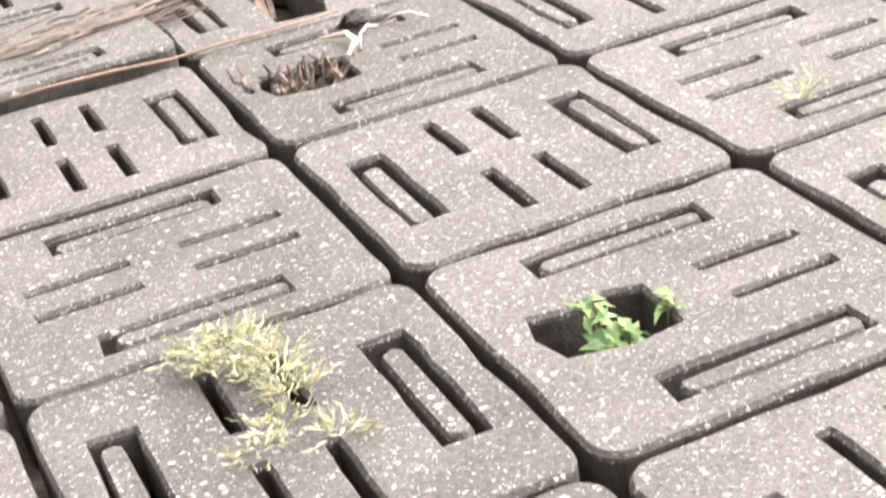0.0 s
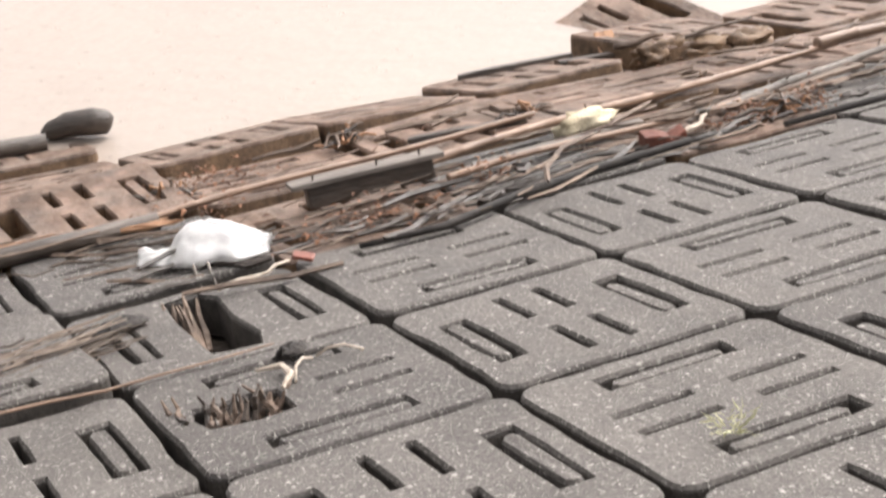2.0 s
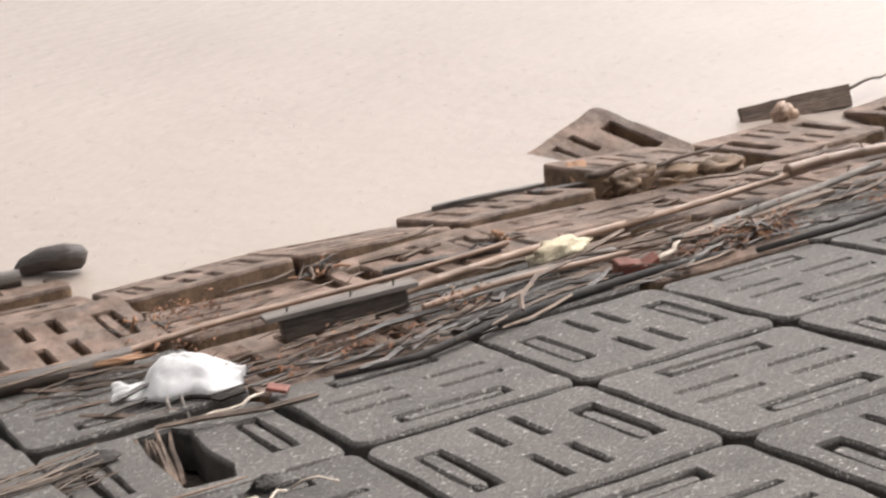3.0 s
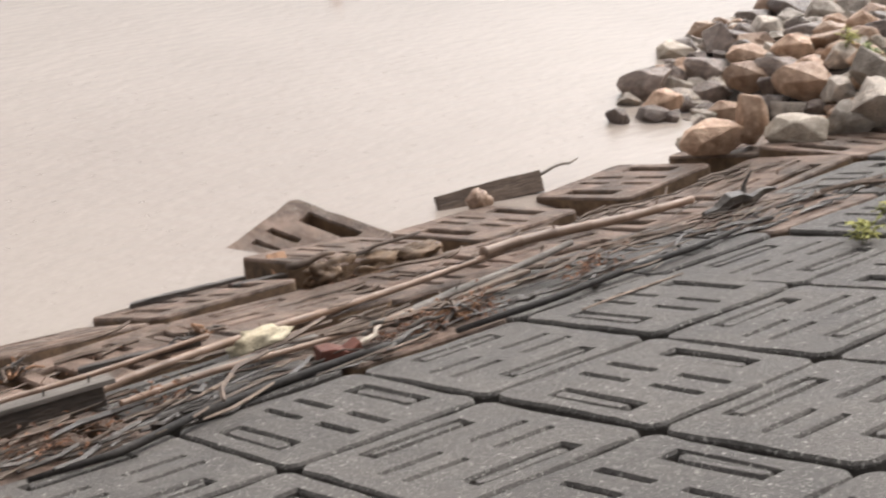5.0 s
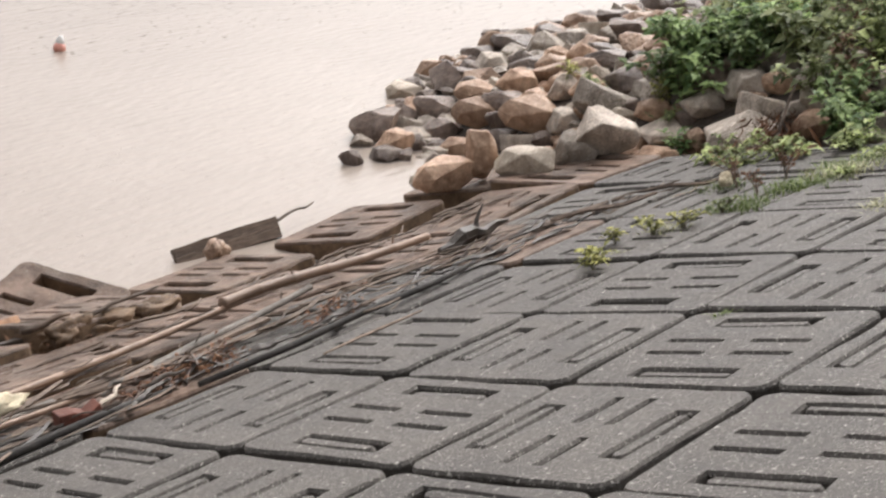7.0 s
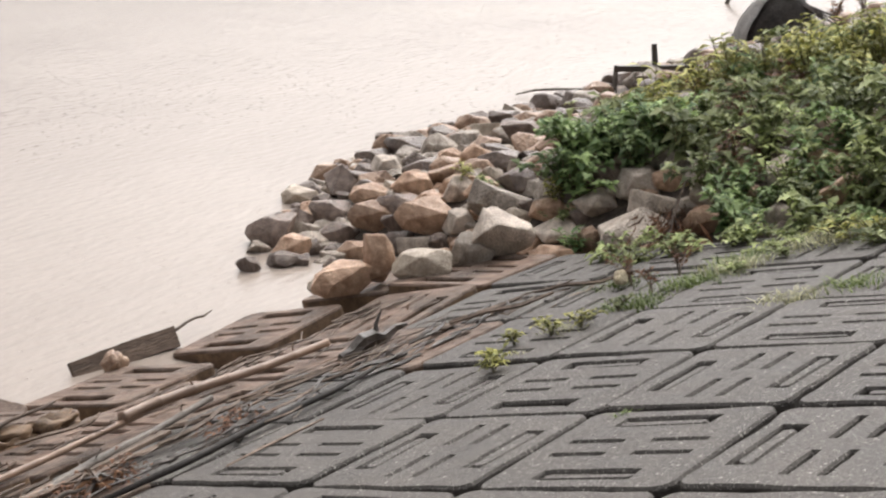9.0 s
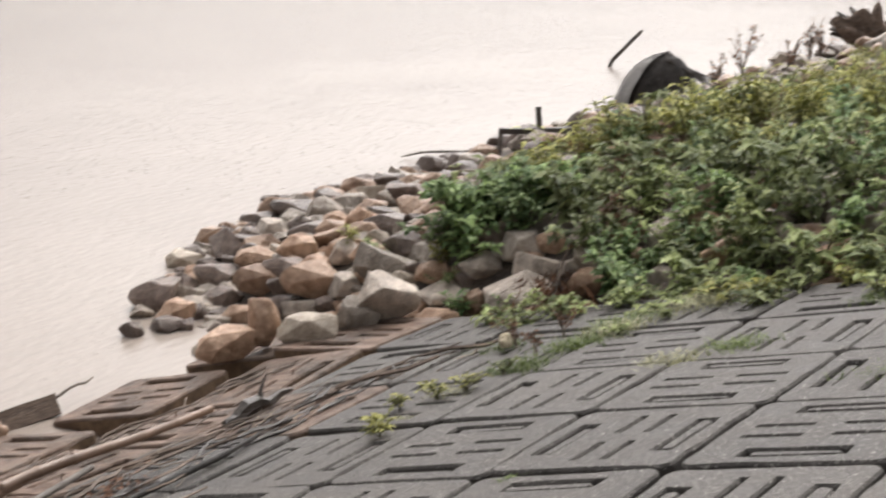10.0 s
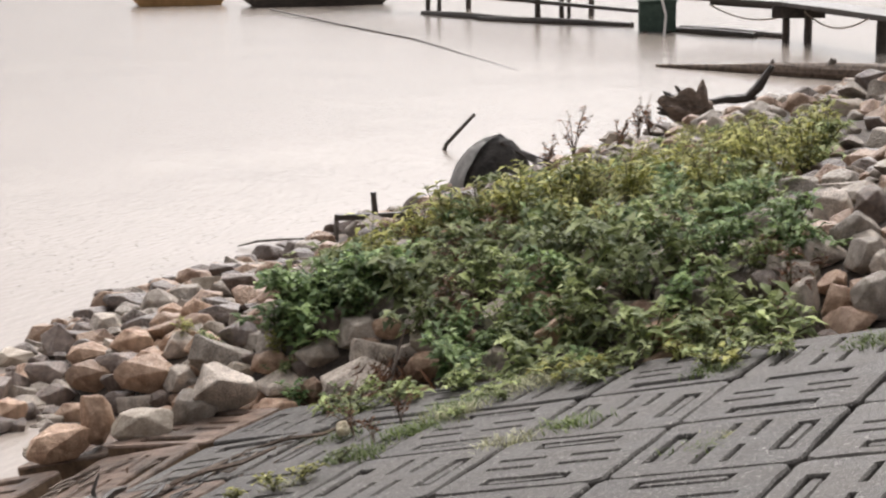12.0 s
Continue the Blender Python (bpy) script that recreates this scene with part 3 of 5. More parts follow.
RUST = [(8.42, 4.93, 0.38, 0.17), (7.99, 4.54, 0.38, 0.21), (8.44, 4.54, 0.33, 0.21), (6.44, 3.46, 0.44, 0.2), (6.62, 3.35, 0.23, 0.34), (7.88, 3.91, 0.5, 0.24),
        (7.59, 2.42, 0.21, 0.19), (8.95, 4.32, 0.31, 0.24), (8.1, 4.13, 0.27, 0.14), (8.36, 4.03, 0.32, 0.16), (9.13, 4.72, 0.27, 0.18), (7.71, -0.88, 0.18, 0.2),
        (7.67, 0.05, 0.3, 0.2), (7.91, -0.79, 0.22, 0.12)]
GREY = [(7.13, 2.77, 0.45, 0.35), (6.96, 2.88, 0.29, 0.22), (7.84, 3.66, 0.24, 0.18), (7.71, 3.92, 0.27, 0.15), (7.97, 3.37, 0.43, 0.26), (8.28, 3.11, 0.27, 0.27),
        (7.72, 2.74, 0.36, 0.15), (7.61, 2.14, 0.45, 0.26), (7.9, 2.56, 0.28, 0.18), (9.24, 5.52, 0.31, 0.19), (9.74, 5.33, 0.37, 0.21), (7.5, 4.51, 0.2, 0.12),
        (8.18, 4.49, 0.18, 0.12), (7.02, 3.92, 0.08, 0.06)]
GREY_UP = [(7.7, -0.7, 0.19, 0.28), (7.69, -1.08, 0.23, 0.26), (8.52, -0.01, 0.28, 0.17), (8.82, -0.09, 0.32, 0.24), (9.5, -0.12, 0.32, 0.26), (8.23, -0.55, 0.39, 0.18),
           (9.09, -0.45, 0.27, 0.22), (8.51, -0.75, 0.3, 0.25), (8.08, -0.92, 0.24, 0.2), (9.4, -0.54, 0.26, 0.15), (8.14, -0.45, 0.2, 0.12), (7.96, -1.05, 0.13, 0.17)]
DARK = [(6.91, 4.79, 0.17, 0.16), (7.55, 5.12, 0.39, 0.28), (7.95, 5.27, 0.26, 0.2), (8.13, 5.09, 0.31, 0.2), (8.8, 5.6, 0.35, 0.27), (7.17, 4.73, 0.27, 0.13),
        (7.26, 4.6, 0.16, 0.11), (7.7, 3.71, 0.15, 0.15), (9.09, 5.6, 0.26, 0.16), (9.75, 4.45, 0.45, 0.23), (7.82, 4.78, 0.27, 0.17), (7.89, 4.27, 0.2, 0.18),
        (7.51, 4.71, 0.18, 0.14), (9.22, 5.14, 0.25, 0.15), (13.06, 6.34, 0.29, 0.15), (12.12, 6.13, 0.33, 0.19), (13.34, 6.17, 0.3, 0.14), (8.95, -0.73, 0.21, 0.26)]
PALE = [(6.64, 3.03, 0.4, 0.2), (10.25, 5.14, 0.37, 0.23), (6.42, 3.64, 0.21, 0.1)]
rng = random.Random(11)
placed = []
for kind, rows in (("rust", RUST), ("grey", GREY), ("grey", GREY_UP), ("dark", DARK), ("pale", PALE)):
    for x, y, w, h in rows:
        boulder(kind, x, y, w, h, rng)
        placed.append((x, y, w))
# smaller stones between them, and the bank that runs on
far_stones, count = [], 0
for n in range(9000):
    x = 7.3 + (4.2 * rng.random() if n % 3 else 26 * rng.random() ** 1.3)
    y = shore(x) + 0.22 - rng.random() ** 1.2 * (7.8 if x < 13 else 6.5)
    w = rng.uniform(0.10, 0.36) * (1 + 0.03 * (x - 7))
    if y < -2.8 or any((x - a) ** 2 + (y - b) ** 2 < ((w + c) * 0.25) ** 2 for a, b, c in placed):
        continue
    near_water = shore(x) - y < 0.6
    kind = rng.choices(("grey", "rust", "dark", "pale"), (4, 2.5, 3, 0.4) if near_water else (4, 3.2, 1.6, 0.8))[0]
    ob = boulder(kind, x, y, w, w * rng.uniform(0.45, 0.7), rng, 0.2)
    placed.append((x, y, w))
    count += 1
    far_stones.append(ob)
    if count > 1300:
        break
far_stones = sorted(far_stones, key=lambda o: o.matrix_world.translation.x)[240:]
verts, faces, mats = [], [], []
for ob in far_stones:
    k = len(verts)
    verts += [ob.matrix_world @ v.co for v in ob.data.vertices]
    faces += [tuple(k + i for i in f.vertices) for f in ob.data.polygons]
    mats += [("rock_grey", "rock_rust", "rock_dark", "rock_pale").index(ob.data.materials[0].name)] * len(ob.data.polygons)
    bpy.data.objects.remove(ob)
rubble = tagged(new("rubble", data_mesh("rubble", verts, faces, ROCK_GREY)), "loose grey and rusty rubble covering the bank", "rubble", kind="stuff")
for mat in (ROCK_RUST, ROCK_DARK, ROCK_PALE):
    rubble.data.materials.append(mat)
rubble.data.polygons.foreach_set("material_index", mats)

# ---- weeds on the bank ----
WEEDS = [weed("weed", 1, 0.40, 0.32, 8, 15, 0.125, LEAF, "leafy green weed among the bank stones", m=pose(0, 0, -50)),
         weed("weed", 2, 0.31, 0.36, 9, 14, 0.115, LEAF, "low spreading green weed on the bank", m=pose(0, 0, -50)),
         weed("weed", 3, 0.55, 0.28, 9, 16, 0.12, LEAF_YELLOW, "yellowing weed on the river bank", m=pose(0, 0, -50), narrow=0.36),
         weed("weed", 4, 0.40, 0.32, 10, 19, 0.085, LEAF_DEEP, "deep green bushy weed on the bank", m=pose(0, 0, -50), narrow=0.6),
         weed("weed", 5, 0.36, 0.30, 8, 13, 0.125, LEAF_FRESH, "fresh bright green weed on the bank", m=pose(0, 0, -50), narrow=0.5),
         weed("weed", 6, 0.40, 0.30, 9, 13, 0.085, LITTER, "withered brown weed among green ones", m=pose(0, 0, -50), narrow=0.35)]


def plant(i, x, y, s, rng, dz=0.0):
    return copy_thing(WEEDS[i], pose(x, y, terrain(x, y) + dz, rng.uniform(-8, 8), rng.uniform(-8, 8), rng.uniform(0, 360)) @ Matrix.Scale(s, 4))


rng = random.Random(23)
spots = []
for _ in range(5000):
    x = 7.3 + 12.5 * rng.random() ** 1.35
    y = rng.uniform(-1.6, 5.6)
    upper = 1.35 + 2.3 * smooth_step(7.3, 9.6, x) + 0.15 * smooth_step(9.6, 13, x) + 1.0 * smooth_step(15.5, 18, x)
    lower = -0.65 + 0.75 * smooth_step(7.6, 10.0, x) + 0.5 * smooth_step(10, 13, x) + 2.4 * smooth_step(13, 18, x)
    if not lower < y < upper or any((x - a) ** 2 + (y - b) ** 2 < (0.185 + 0.012 * (x - 7)) ** 2 for a, b in spots):
        continue
    far = smooth_step(8.6, 11.0, x + 0.25 * y + rng.uniform(-0.8, 0.8))
    i = rng.choices(range(6), (5 - 3 * far, 4 - 2 * far, 0.5 + 6 * far, 2.0, 1.3 - far, 1.2))[0]
    plant(i, x, y, rng.uniform(0.7, 1.15) * (0.65 if upper - y < 0.5 and x > 9 else 1.0) * (1 - 0.45 * smooth_step(11, 15.5, x)), rng)
    spots.append((x, y))
    if len(spots) > 268:
        break
# the round bush over the stones, and strays at the edge of the blocks
for k in range(16):
    a = rng.uniform(0, 6.283)
    d = 0.42 * rng.random() ** 0.5
    plant(3, 8.25 + d * math.cos(a), 2.68 + d * math.sin(a), rng.uniform(0.9, 1.25), rng, 0.06)
for x, y, s, i in ((7.48, 2.46, 0.5, 4), (7.62, 3.3, 0.35, 1), (8.1, 3.55, 0.45, 1), (8.25, 3.9, 0.4, 2), (7.9, 2.9, 0.45, 2), (7.75, 2.75, 0.4, 1)):
    plant(i, x, y, s, rng, 0.05)
for w in WEEDS:
    for o in (*w.children_recursive, w):
        bpy.data.objects.remove(o)


# ---- flotsam along the slope (places in the revetment's plane) ----
def on_slope(x, y, z=0.0, rz=0.0, rx=0.0, ry=0.0):
    return SL @ pose(x, y, z + swell(x, y), rx, ry, rz)


def slope_tube(name, pts, radii, mat, label, category, sides=8, group="", seed=0, rough=0.0, smooth=True):
    return single(name, tube(pts, radii, sides, random.Random(seed), rough), mat, label, category, SL, group, smooth=smooth)


def bamboo_pole(a, b, r, seed, label, mat=BAMBOO, nodes=14):
    """A culm that tapers slightly, swollen at its joints, with split open ends."""
    rng = random.Random(seed)
    pole = thing("bamboo_pole", label, "bamboo pole", SL, "bamboo poles in the flotsam")
    a, b = Vector(a), Vector(b)
    pts, rad = [], []
    for i in range(nodes + 1):
        f = i / nodes
        c = a.lerp(b, f) + Vector((0, 0.035 * math.sin(f * 3.1), 0.008 * math.sin(f * 7)))
        rr = r * (1.12 - 0.3 * f)
        d = (b - a).normalized()
        for off, k in ((-0.012, 1.0), (-0.005, 1.07), (0.004, 1.08), (0.010, 0.98)):
            if 0 < i < nodes or k < 1.1:
                pts.append(c + d * off)
                rad.append(rr * k)
    part("culm", tube(pts, rad, 10, rng, 0.02), mat, pole, smooth=True)
    for i in (2, 5, 9):
        c = a.lerp(b, i / nodes) + Vector((0, 0.02, r))
        part("twig_stub", tube([c, c + Vector((rng.uniform(-0.02, 0.04), rng.uniform(-0.03, 0.03), 0.035))], [r * 0.22, r * 0.12], 6), mat, pole)
    return pole


bamboo_pole((1.66, 2.24, 0.06), (3.88, 2.50, 0.075), 0.0175, 3, "long weathered bamboo pole lying on the concrete blocks")
bamboo_pole((3.78, 2.50, 0.10), (5.16, 2.50, 0.06), 0.025, 4, "thick pale brown bamboo pole end on the blocks", nodes=6)
bamboo_pole((2.84, 1.94, 0.05), (4.14, 2.30, 0.07), 0.018, 5, "grey weathered bamboo pole in the flotsam line", GREYWOOD, 6)
bamboo_pole((0.55, 2.40, 0.06), (2.30, 2.55, 0.07), 0.013, 6, "thin brown bamboo pole under driftwood", BAMBOO, 9)
bamboo_pole((1.62, 1.97, 0.05), (2.95, 1.97, 0.06), 0.013, 8, "thin brown cane in the flotsam line", BAMBOO, 10)

# dark hose, bent black tube and poles
slope_tube("black_hose", [(1.02, 1.46, 0.03), (1.34, 1.44, 0.03), (1.7, 1.56, 0.035), (2.07, 1.66, 0.03), (2.48, 1.68, 0.035), (2.82, 1.68, 0.03)],
           [0.010, 0.015, 0.018, 0.018, 0.016, 0.012], BLACK_RUBBER, "flattened black hose lying along the flotsam line", "hose", rough=0.12)
slope_tube("black_hose", [(2.9, 1.60, 0.03), (3.4, 1.62, 0.03), (3.9, 1.70, 0.03), (4.4, 1.72, 0.03), (4.75, 1.80, 0.03)], [0.012, 0.016, 0.016, 0.015, 0.01],
           BLACK_RUBBER, "bent black tube lying along grey blocks", "hose")
slope_tube("dark_pole", [(-1.6, 2.30, 0.06), (-0.6, 2.33, 0.06), (0.1, 2.35, 0.06), (0.57, 2.33, 0.06)], [0.042, 0.040, 0.038, 0.035], DARKWOOD,
           "dark waterlogged pole lying on silted blocks", "pole", 12, seed=4, rough=0.05)
slope_tube("dark_pole", [(-1.2, 4.50, 0.11), (-0.2, 4.40, 0.10), (0.59, 4.27, 0.08)], [0.046, 0.046, 0.042], DARKWOOD, "black wet pole lying at the waterline", "pole", 12, seed=5, rough=0.05)
log = single("floating_log", tube([(-0.19, 0, -0.01), (-0.15, 0, 0), (-0.05, 0.01, 0.02), (0.08, 0, 0.03), (0.16, 0, 0.02), (0.185, 0, 0.01)],
                                  [0.02, 0.05, 0.066, 0.07, 0.062, 0.03], 12, random.Random(2), 0.08), DARKWOOD,
             "short black log at the water's edge", "log", pose(0.76, 4.22, WATER_Z + 0.05, 0, -4, -22) @ Matrix.Scale(0.92, 4), smooth=True)

# squared timber
beam = thing("timber_beam", "grey weathered square timber propped on debris", "timber beam", on_slope(1.32, 2.09, 0.075, -9, 0, -3))
# the baulk's dark wood paints in the shadow below the top board
part("baulk", box((0.50, 0.075, 0.085), pose(0.02, 0.012, -0.002), 0.010), DARKWOOD, beam)
part("top_board", box((0.60, 0.11, 0.020), pose(0.01, 0, 0.052, 0, 1, 0), 0.004), GREYWOOD, beam, "pale grey weathered board")
for s in (-0.2, 0.05, 0.22):
    part("nail", tube([(s, -0.02, 0.06), (s + 0.004, -0.02, 0.085)], 0.004, 6), DARKWOOD, beam)
rng = random.Random(41)
for x, y, rz, ln, w in ((0.38, 2.36, -14, 0.46, 0.05), (0.02, 2.45, -8, 0.5, 0.035), (0.5, 2.28, -20, 0.3, 0.03)):
    bm = bmesh.new()
    add_tube(bm, wavy((-ln / 2, 0, 0), (ln / 2, 0, 0.01), 6, rng, 0.006), [0.004, w * 0.35, w * 0.5, w * 0.45, w * 0.5, w * 0.3, 0.003], 5, rng, 0.25)
    single("split_board", bm, SPLINTER, "splintered orange-brown piece of wood in the flotsam", "driftwood", on_slope(x, y, 0.06, rz), "split wood in the flotsam")


# white sheet, foam, brick and scraps
def crumpled(name, outline_len, outline_wid, height, seed, mat, label, category, m, folds=9.0, point=0.5):
    """A crumpled sheet: a flat-topped hump with sharp creases, drawn out to a corner at one end, and an uneven hem."""
    rng = random.Random(seed)
    bm = bmesh.new()
    nu, nv = 15, 9
    grid = []
    for i in range(nu + 1):
        f = i / nu
        wid = outline_wid * (math.sin(math.pi * min(1, f * 0.92 + 0.03)) ** (0.5 + point * (1 - f))) * (0.5 + 0.55 * f)
        row = []
        for j in range(nv + 1):
            g = j / nv * 2 - 1
            x = (f - 0.5) * outline_len + rng.uniform(-0.3, 0.3) * outline_len / nu
            y = g * wid / 2 * (1 + 0.12 * math.sin(7 * f + seed)) + rng.uniform(-0.2, 0.2) * outline_wid / nv
            h = height * min(1.0, 1.6 * math.sin(math.pi * f) * (0.35 + 0.75 * f)) * max(0.0, 1 - abs(g) ** 3) ** 0.6
            row.append(bm.verts.new((x, y, max(0.002, h + rng.uniform(-0.16, 0.16) * height * (1 - abs(g) ** 3)))))
        grid.append(row)
    for i in range(nu):
        for j in range(nv):
            bm.faces.new((grid[i][j], grid[i + 1][j], grid[i + 1][j + 1], grid[i][j + 1]))
    bmesh.ops.triangulate(bm, faces=bm.faces)
    bmesh.ops.solidify(bm, geom=list(bm.faces), thickness=-0.004)
    return single(name, bm, mat, label, category, m)




def draped_sheet(length, width, height, seed):
    """A soft sheet thrown over a hump: broad at one end, drawn out to a low tail at the other, with long folds."""
    bm, grid = bmesh.new(), []
    nu, nv = 44, 26
    for i in range(nu + 1):
        f = i / nu
        half = width / 2 * (0.30 + 0.70 * smooth_step(0.0, 0.42, f)) * (1 - 0.55 * smooth_step(0.8, 1.0, f))
        crest = height * (0.22 + 0.78 * smooth_step(0.18, 0.42, f)) * (1 - 0.75 * smooth_step(0.66, 1.0, f))
        row = []
        for j in range(nv + 1):
            g = j / nv * 2 - 1
            fold = abs(noise.noise(Vector((f * 3.2 + seed, g * 1.6 + f * 2.0, 0.3)))) + 0.5 * abs(noise.noise(Vector((f * 8 + seed, g * 4 - f * 3, 1.7))))
            hem = 1 + 0.16 * noise.noise(Vector((f * 7, math.copysign(2, g), seed)))
            z = crest * max(0.0, 1 - abs(g) ** 2.6) ** 0.8 + (fold - 0.2) * 0.055 * (1 - 0.6 * g * g)
            row.append(bm.verts.new(((f - 0.5) * length, g * half * hem + 0.03 * f, max(0.003, z))))
        grid.append(row)
    for i in range(nu):
        for j in range(nv):
            bm.faces.new((grid[i][j], grid[i + 1][j], grid[i + 1][j + 1], grid[i][j + 1]))
    bmesh.ops.solidify(bm, geom=list(bm.faces), thickness=-0.003)
    return bm


single("plastic_sheet", draped_sheet(0.47, 0.30, 0.095, 4), WHITE_SHEET, "crumpled white plastic sheet caught on concrete blocks", "plastic sheet", on_slope(0.58, 1.80, 0.035, -30), smooth=True)
# boards among the washed-out blocks
def old_board(size, m, mat, label, bend=0.0, seed=0):
    """A worn board, its edges chewed and its length slightly bowed."""
    bm = box(size, Matrix(), 0.004)
    bmesh.ops.subdivide_edges(bm, edges=[e for e in bm.edges if e.calc_length() > size[0] * 0.5], cuts=9, use_grid_fill=True)
    for v in bm.verts:
        f = v.co.x / size[0]
        v.co += Vector((0.012 * noise.noise(v.co * 31 + Vector((seed, 0, 0))) * (abs(f) > 0.4), 0.004 * noise.noise(v.co * 14 + Vector((0, seed, 0))), bend * (0.25 - f * f) + 0.006 * noise.noise(v.co * 17 + Vector((seed, 2, 0)))))
    return single("old_board", bm, mat, label, "board", m, "old boards at the waterline")


old_board((0.72, 0.028, 0.13), on_slope(5.18, 4.19, 0.055, -10, -14, -2), DEADWOOD, "dark brown board standing on edge at the waterline", 0.02, 1)
old_board((0.26, 0.10, 0.02), on_slope(3.38, 3.70, 0.03, 70, 0, -38), SPLINTER, "short brown board end leaning on a tipped block", 0.0, 2)
old_board((0.62, 0.05, 0.03), on_slope(2.92, 3.86, 0.02, -8), DARKWOOD, "thin black board lying at the waterline", 0.01, 3)
old_board((0.44, 0.06, 0.02), on_slope(3.3, 3.64, 0.02, -16), DARKWOOD, "thin black board lying at the waterline", 0.01, 4)
old_board((0.52, 0.045, 0.025), on_slope(2.02, 2.62, 0.055, -12), DARKWOOD, "narrow dark board lying on silted blocks", 0.01, 5)
old_board((0.8, 0.05, 0.02), on_slope(2.15, 2.06, 0.05, 3), GREYWOOD, "grey weathered lath in the flotsam", 0.01, 6)
old_board((0.7, 0.06, 0.02), on_slope(3.4, 2.10, 0.04, 12), DEADWOOD, "brown lath lying in the flotsam", 0.01, 7)
for a, b in (((0.50, 1.68, 0.05), (0.495, 1.60, -0.03)), ((0.545, 1.66, 0.05), (0.54, 1.585, -0.03))):
    slope_tube("twig", wavy(a, b, 3, rng, 0.003), 0.006, GREYWOOD, "thin grey twig under the white sheet", "twig", 5, "twigs")


def lump(name, size, seed, mat, label, category, m, rough=0.3, detail=3):
    bm = bmesh.new()
    bmesh.ops.create_icosphere(bm, subdivisions=detail, radius=0.5)
    for v in bm.verts:
        d = 1 + rough * noise.noise(v.co * 3.1 + Vector((seed * 3.7, 0, 0))) + rough * 0.6 * noise.noise(v.co * 7 + Vector((0, seed, 0)))
        v.co = Vector((v.co.x * size[0], v.co.y * size[1], max(v.co.z, -0.28) * size[2])) * d
    return single(name, bm, mat, label, category, m, smooth=True)


lump("foam_lump", (0.24, 0.11, 0.09), 5, FOAM, "yellowed crumbling foam lump lying on driftwood", "foam", on_slope(2.36, 2.20, 0.07, -12), 0.75)
lump("foam_lump", (0.10, 0.07, 0.08), 9, FOAM, "small whitish foam lump among dry stalks", "foam", on_slope(6.15, 1.28, 0.04, 10), 0.5)
bm = box((0.17, 0.085, 0.06), Matrix(), 0.006)
bmesh.ops.subdivide_edges(bm, edges=list(bm.edges), cuts=2, use_grid_fill=True)
for v in bm.verts:
    v.co += Vector((0, 0, -0.03 * max(0, 1 - abs(v.co.x - 0.02) / 0.05) * (v.co.z > 0))) + Vector((noise.noise(v.co * 40), noise.noise(v.co * 40 + Vector((3, 0, 0))), 0)) * 0.004
single("brick", bm, BRICK, "broken red brick lying in the flotsam line", "brick", on_slope(2.46, 1.79, 0.045, -14, 8, 0))
single("plastic_scrap", box((0.075, 0.045, 0.015), pose(0, 0, 0, 10, 14, 0), 0.006), ORANGE, "small orange plastic scrap on a concrete block", "scrap", on_slope(0.83, 1.50, 0.035, -35))
for x, y, rz, sx, sy, lab in ((0.13, 1.36, 8, 0.17, 0.10, "torn black plastic flap over a slot"), (0.47, 0.70, 30, 0.10, 0.07, "crumpled black plastic scrap by driftwood")):
    crumpled("plastic_scrap", sx * 1.25, sy * 1.3, 0.02, 12 + rz, BLACK_RUBBER, lab, "scrap", on_slope(x, y, 0.005, rz), 20)

# root wood stuck in the broken block, with pale loops
root = thing("root_wood", "shredded grey driftwood stuck in a broken block", "driftwood", on_slope(0.20, 0.40, 0.0))
rng = random.Random(77)
for k in range(44):
    a, b = rng.uniform(-0.13, 0.12), rng.uniform(-0.06, 0.08)
    w = rng.gauss(0.4, 0.7)
    ln = rng.uniform(0.07, 0.17)
    lie = rng.uniform(0.1, 0.8)
    end = (a + ln * math.sin(w) * lie, b + ln * math.cos(w) * 0.6 * lie, rng.uniform(-0.02, 0.055))
    part("splinter", tube(wavy((a, b, rng.uniform(-0.10, -0.01)), end, 4, rng, 0.012), [0.006, 0.011, 0.010, 0.007, 0.003], 5, rng, 0.3), DARKWOOD if k % 3 == 0 else DEADWOOD, root)
part("bark_strip", tube([(0.16, 0.06, 0.0), (0.20, 0.10, 0.02), (0.20, 0.17, 0.025), (0.14, 0.22, 0.012)], [0.008, 0.011, 0.009, 0.005], 6), ROPE, root)
for k, (x0, y0, x1, y1, h) in enumerate(((0.40, 0.47, 0.50, 0.60, 0.03), (0.52, 0.62, 0.64, 0.55, 0.03))):
    slope_tube("pale_root", [(x0, y0, 0.005), (x0 * 0.75 + x1 * 0.25, y0 * 0.6 + y1 * 0.4, h), (x0 * 0.4 + x1 * 0.6, y0 * 0.3 + y1 * 0.7, h * 1.1), (x1, y1, 0.01)],
               0.0042, ROPE, "pale curling root on concrete", "root", 6, "pale roots")
slope_tube("thin_stick", wavy((-0.55, 0.80, 0.03), (0.44, 0.735, 0.035), 6, rng, 0.008), [0.004, 0.005, 0.005, 0.005, 0.0045, 0.004, 0.003], BAMBOO, "long pale brown stick lying across the joints", "stick", 6)
slope_tube("thin_stick", wavy((0.50, 1.44, 0.015), (0.79, 1.54, 0.02), 6, rng, 0.008), 0.006, ROPE, "pale bent twig by a broken block", "stick", 6)
middle = thing("root_wood", "rotten brown post stump in a broken block", "driftwood", on_slope(0.37, 1.25, 0.0))
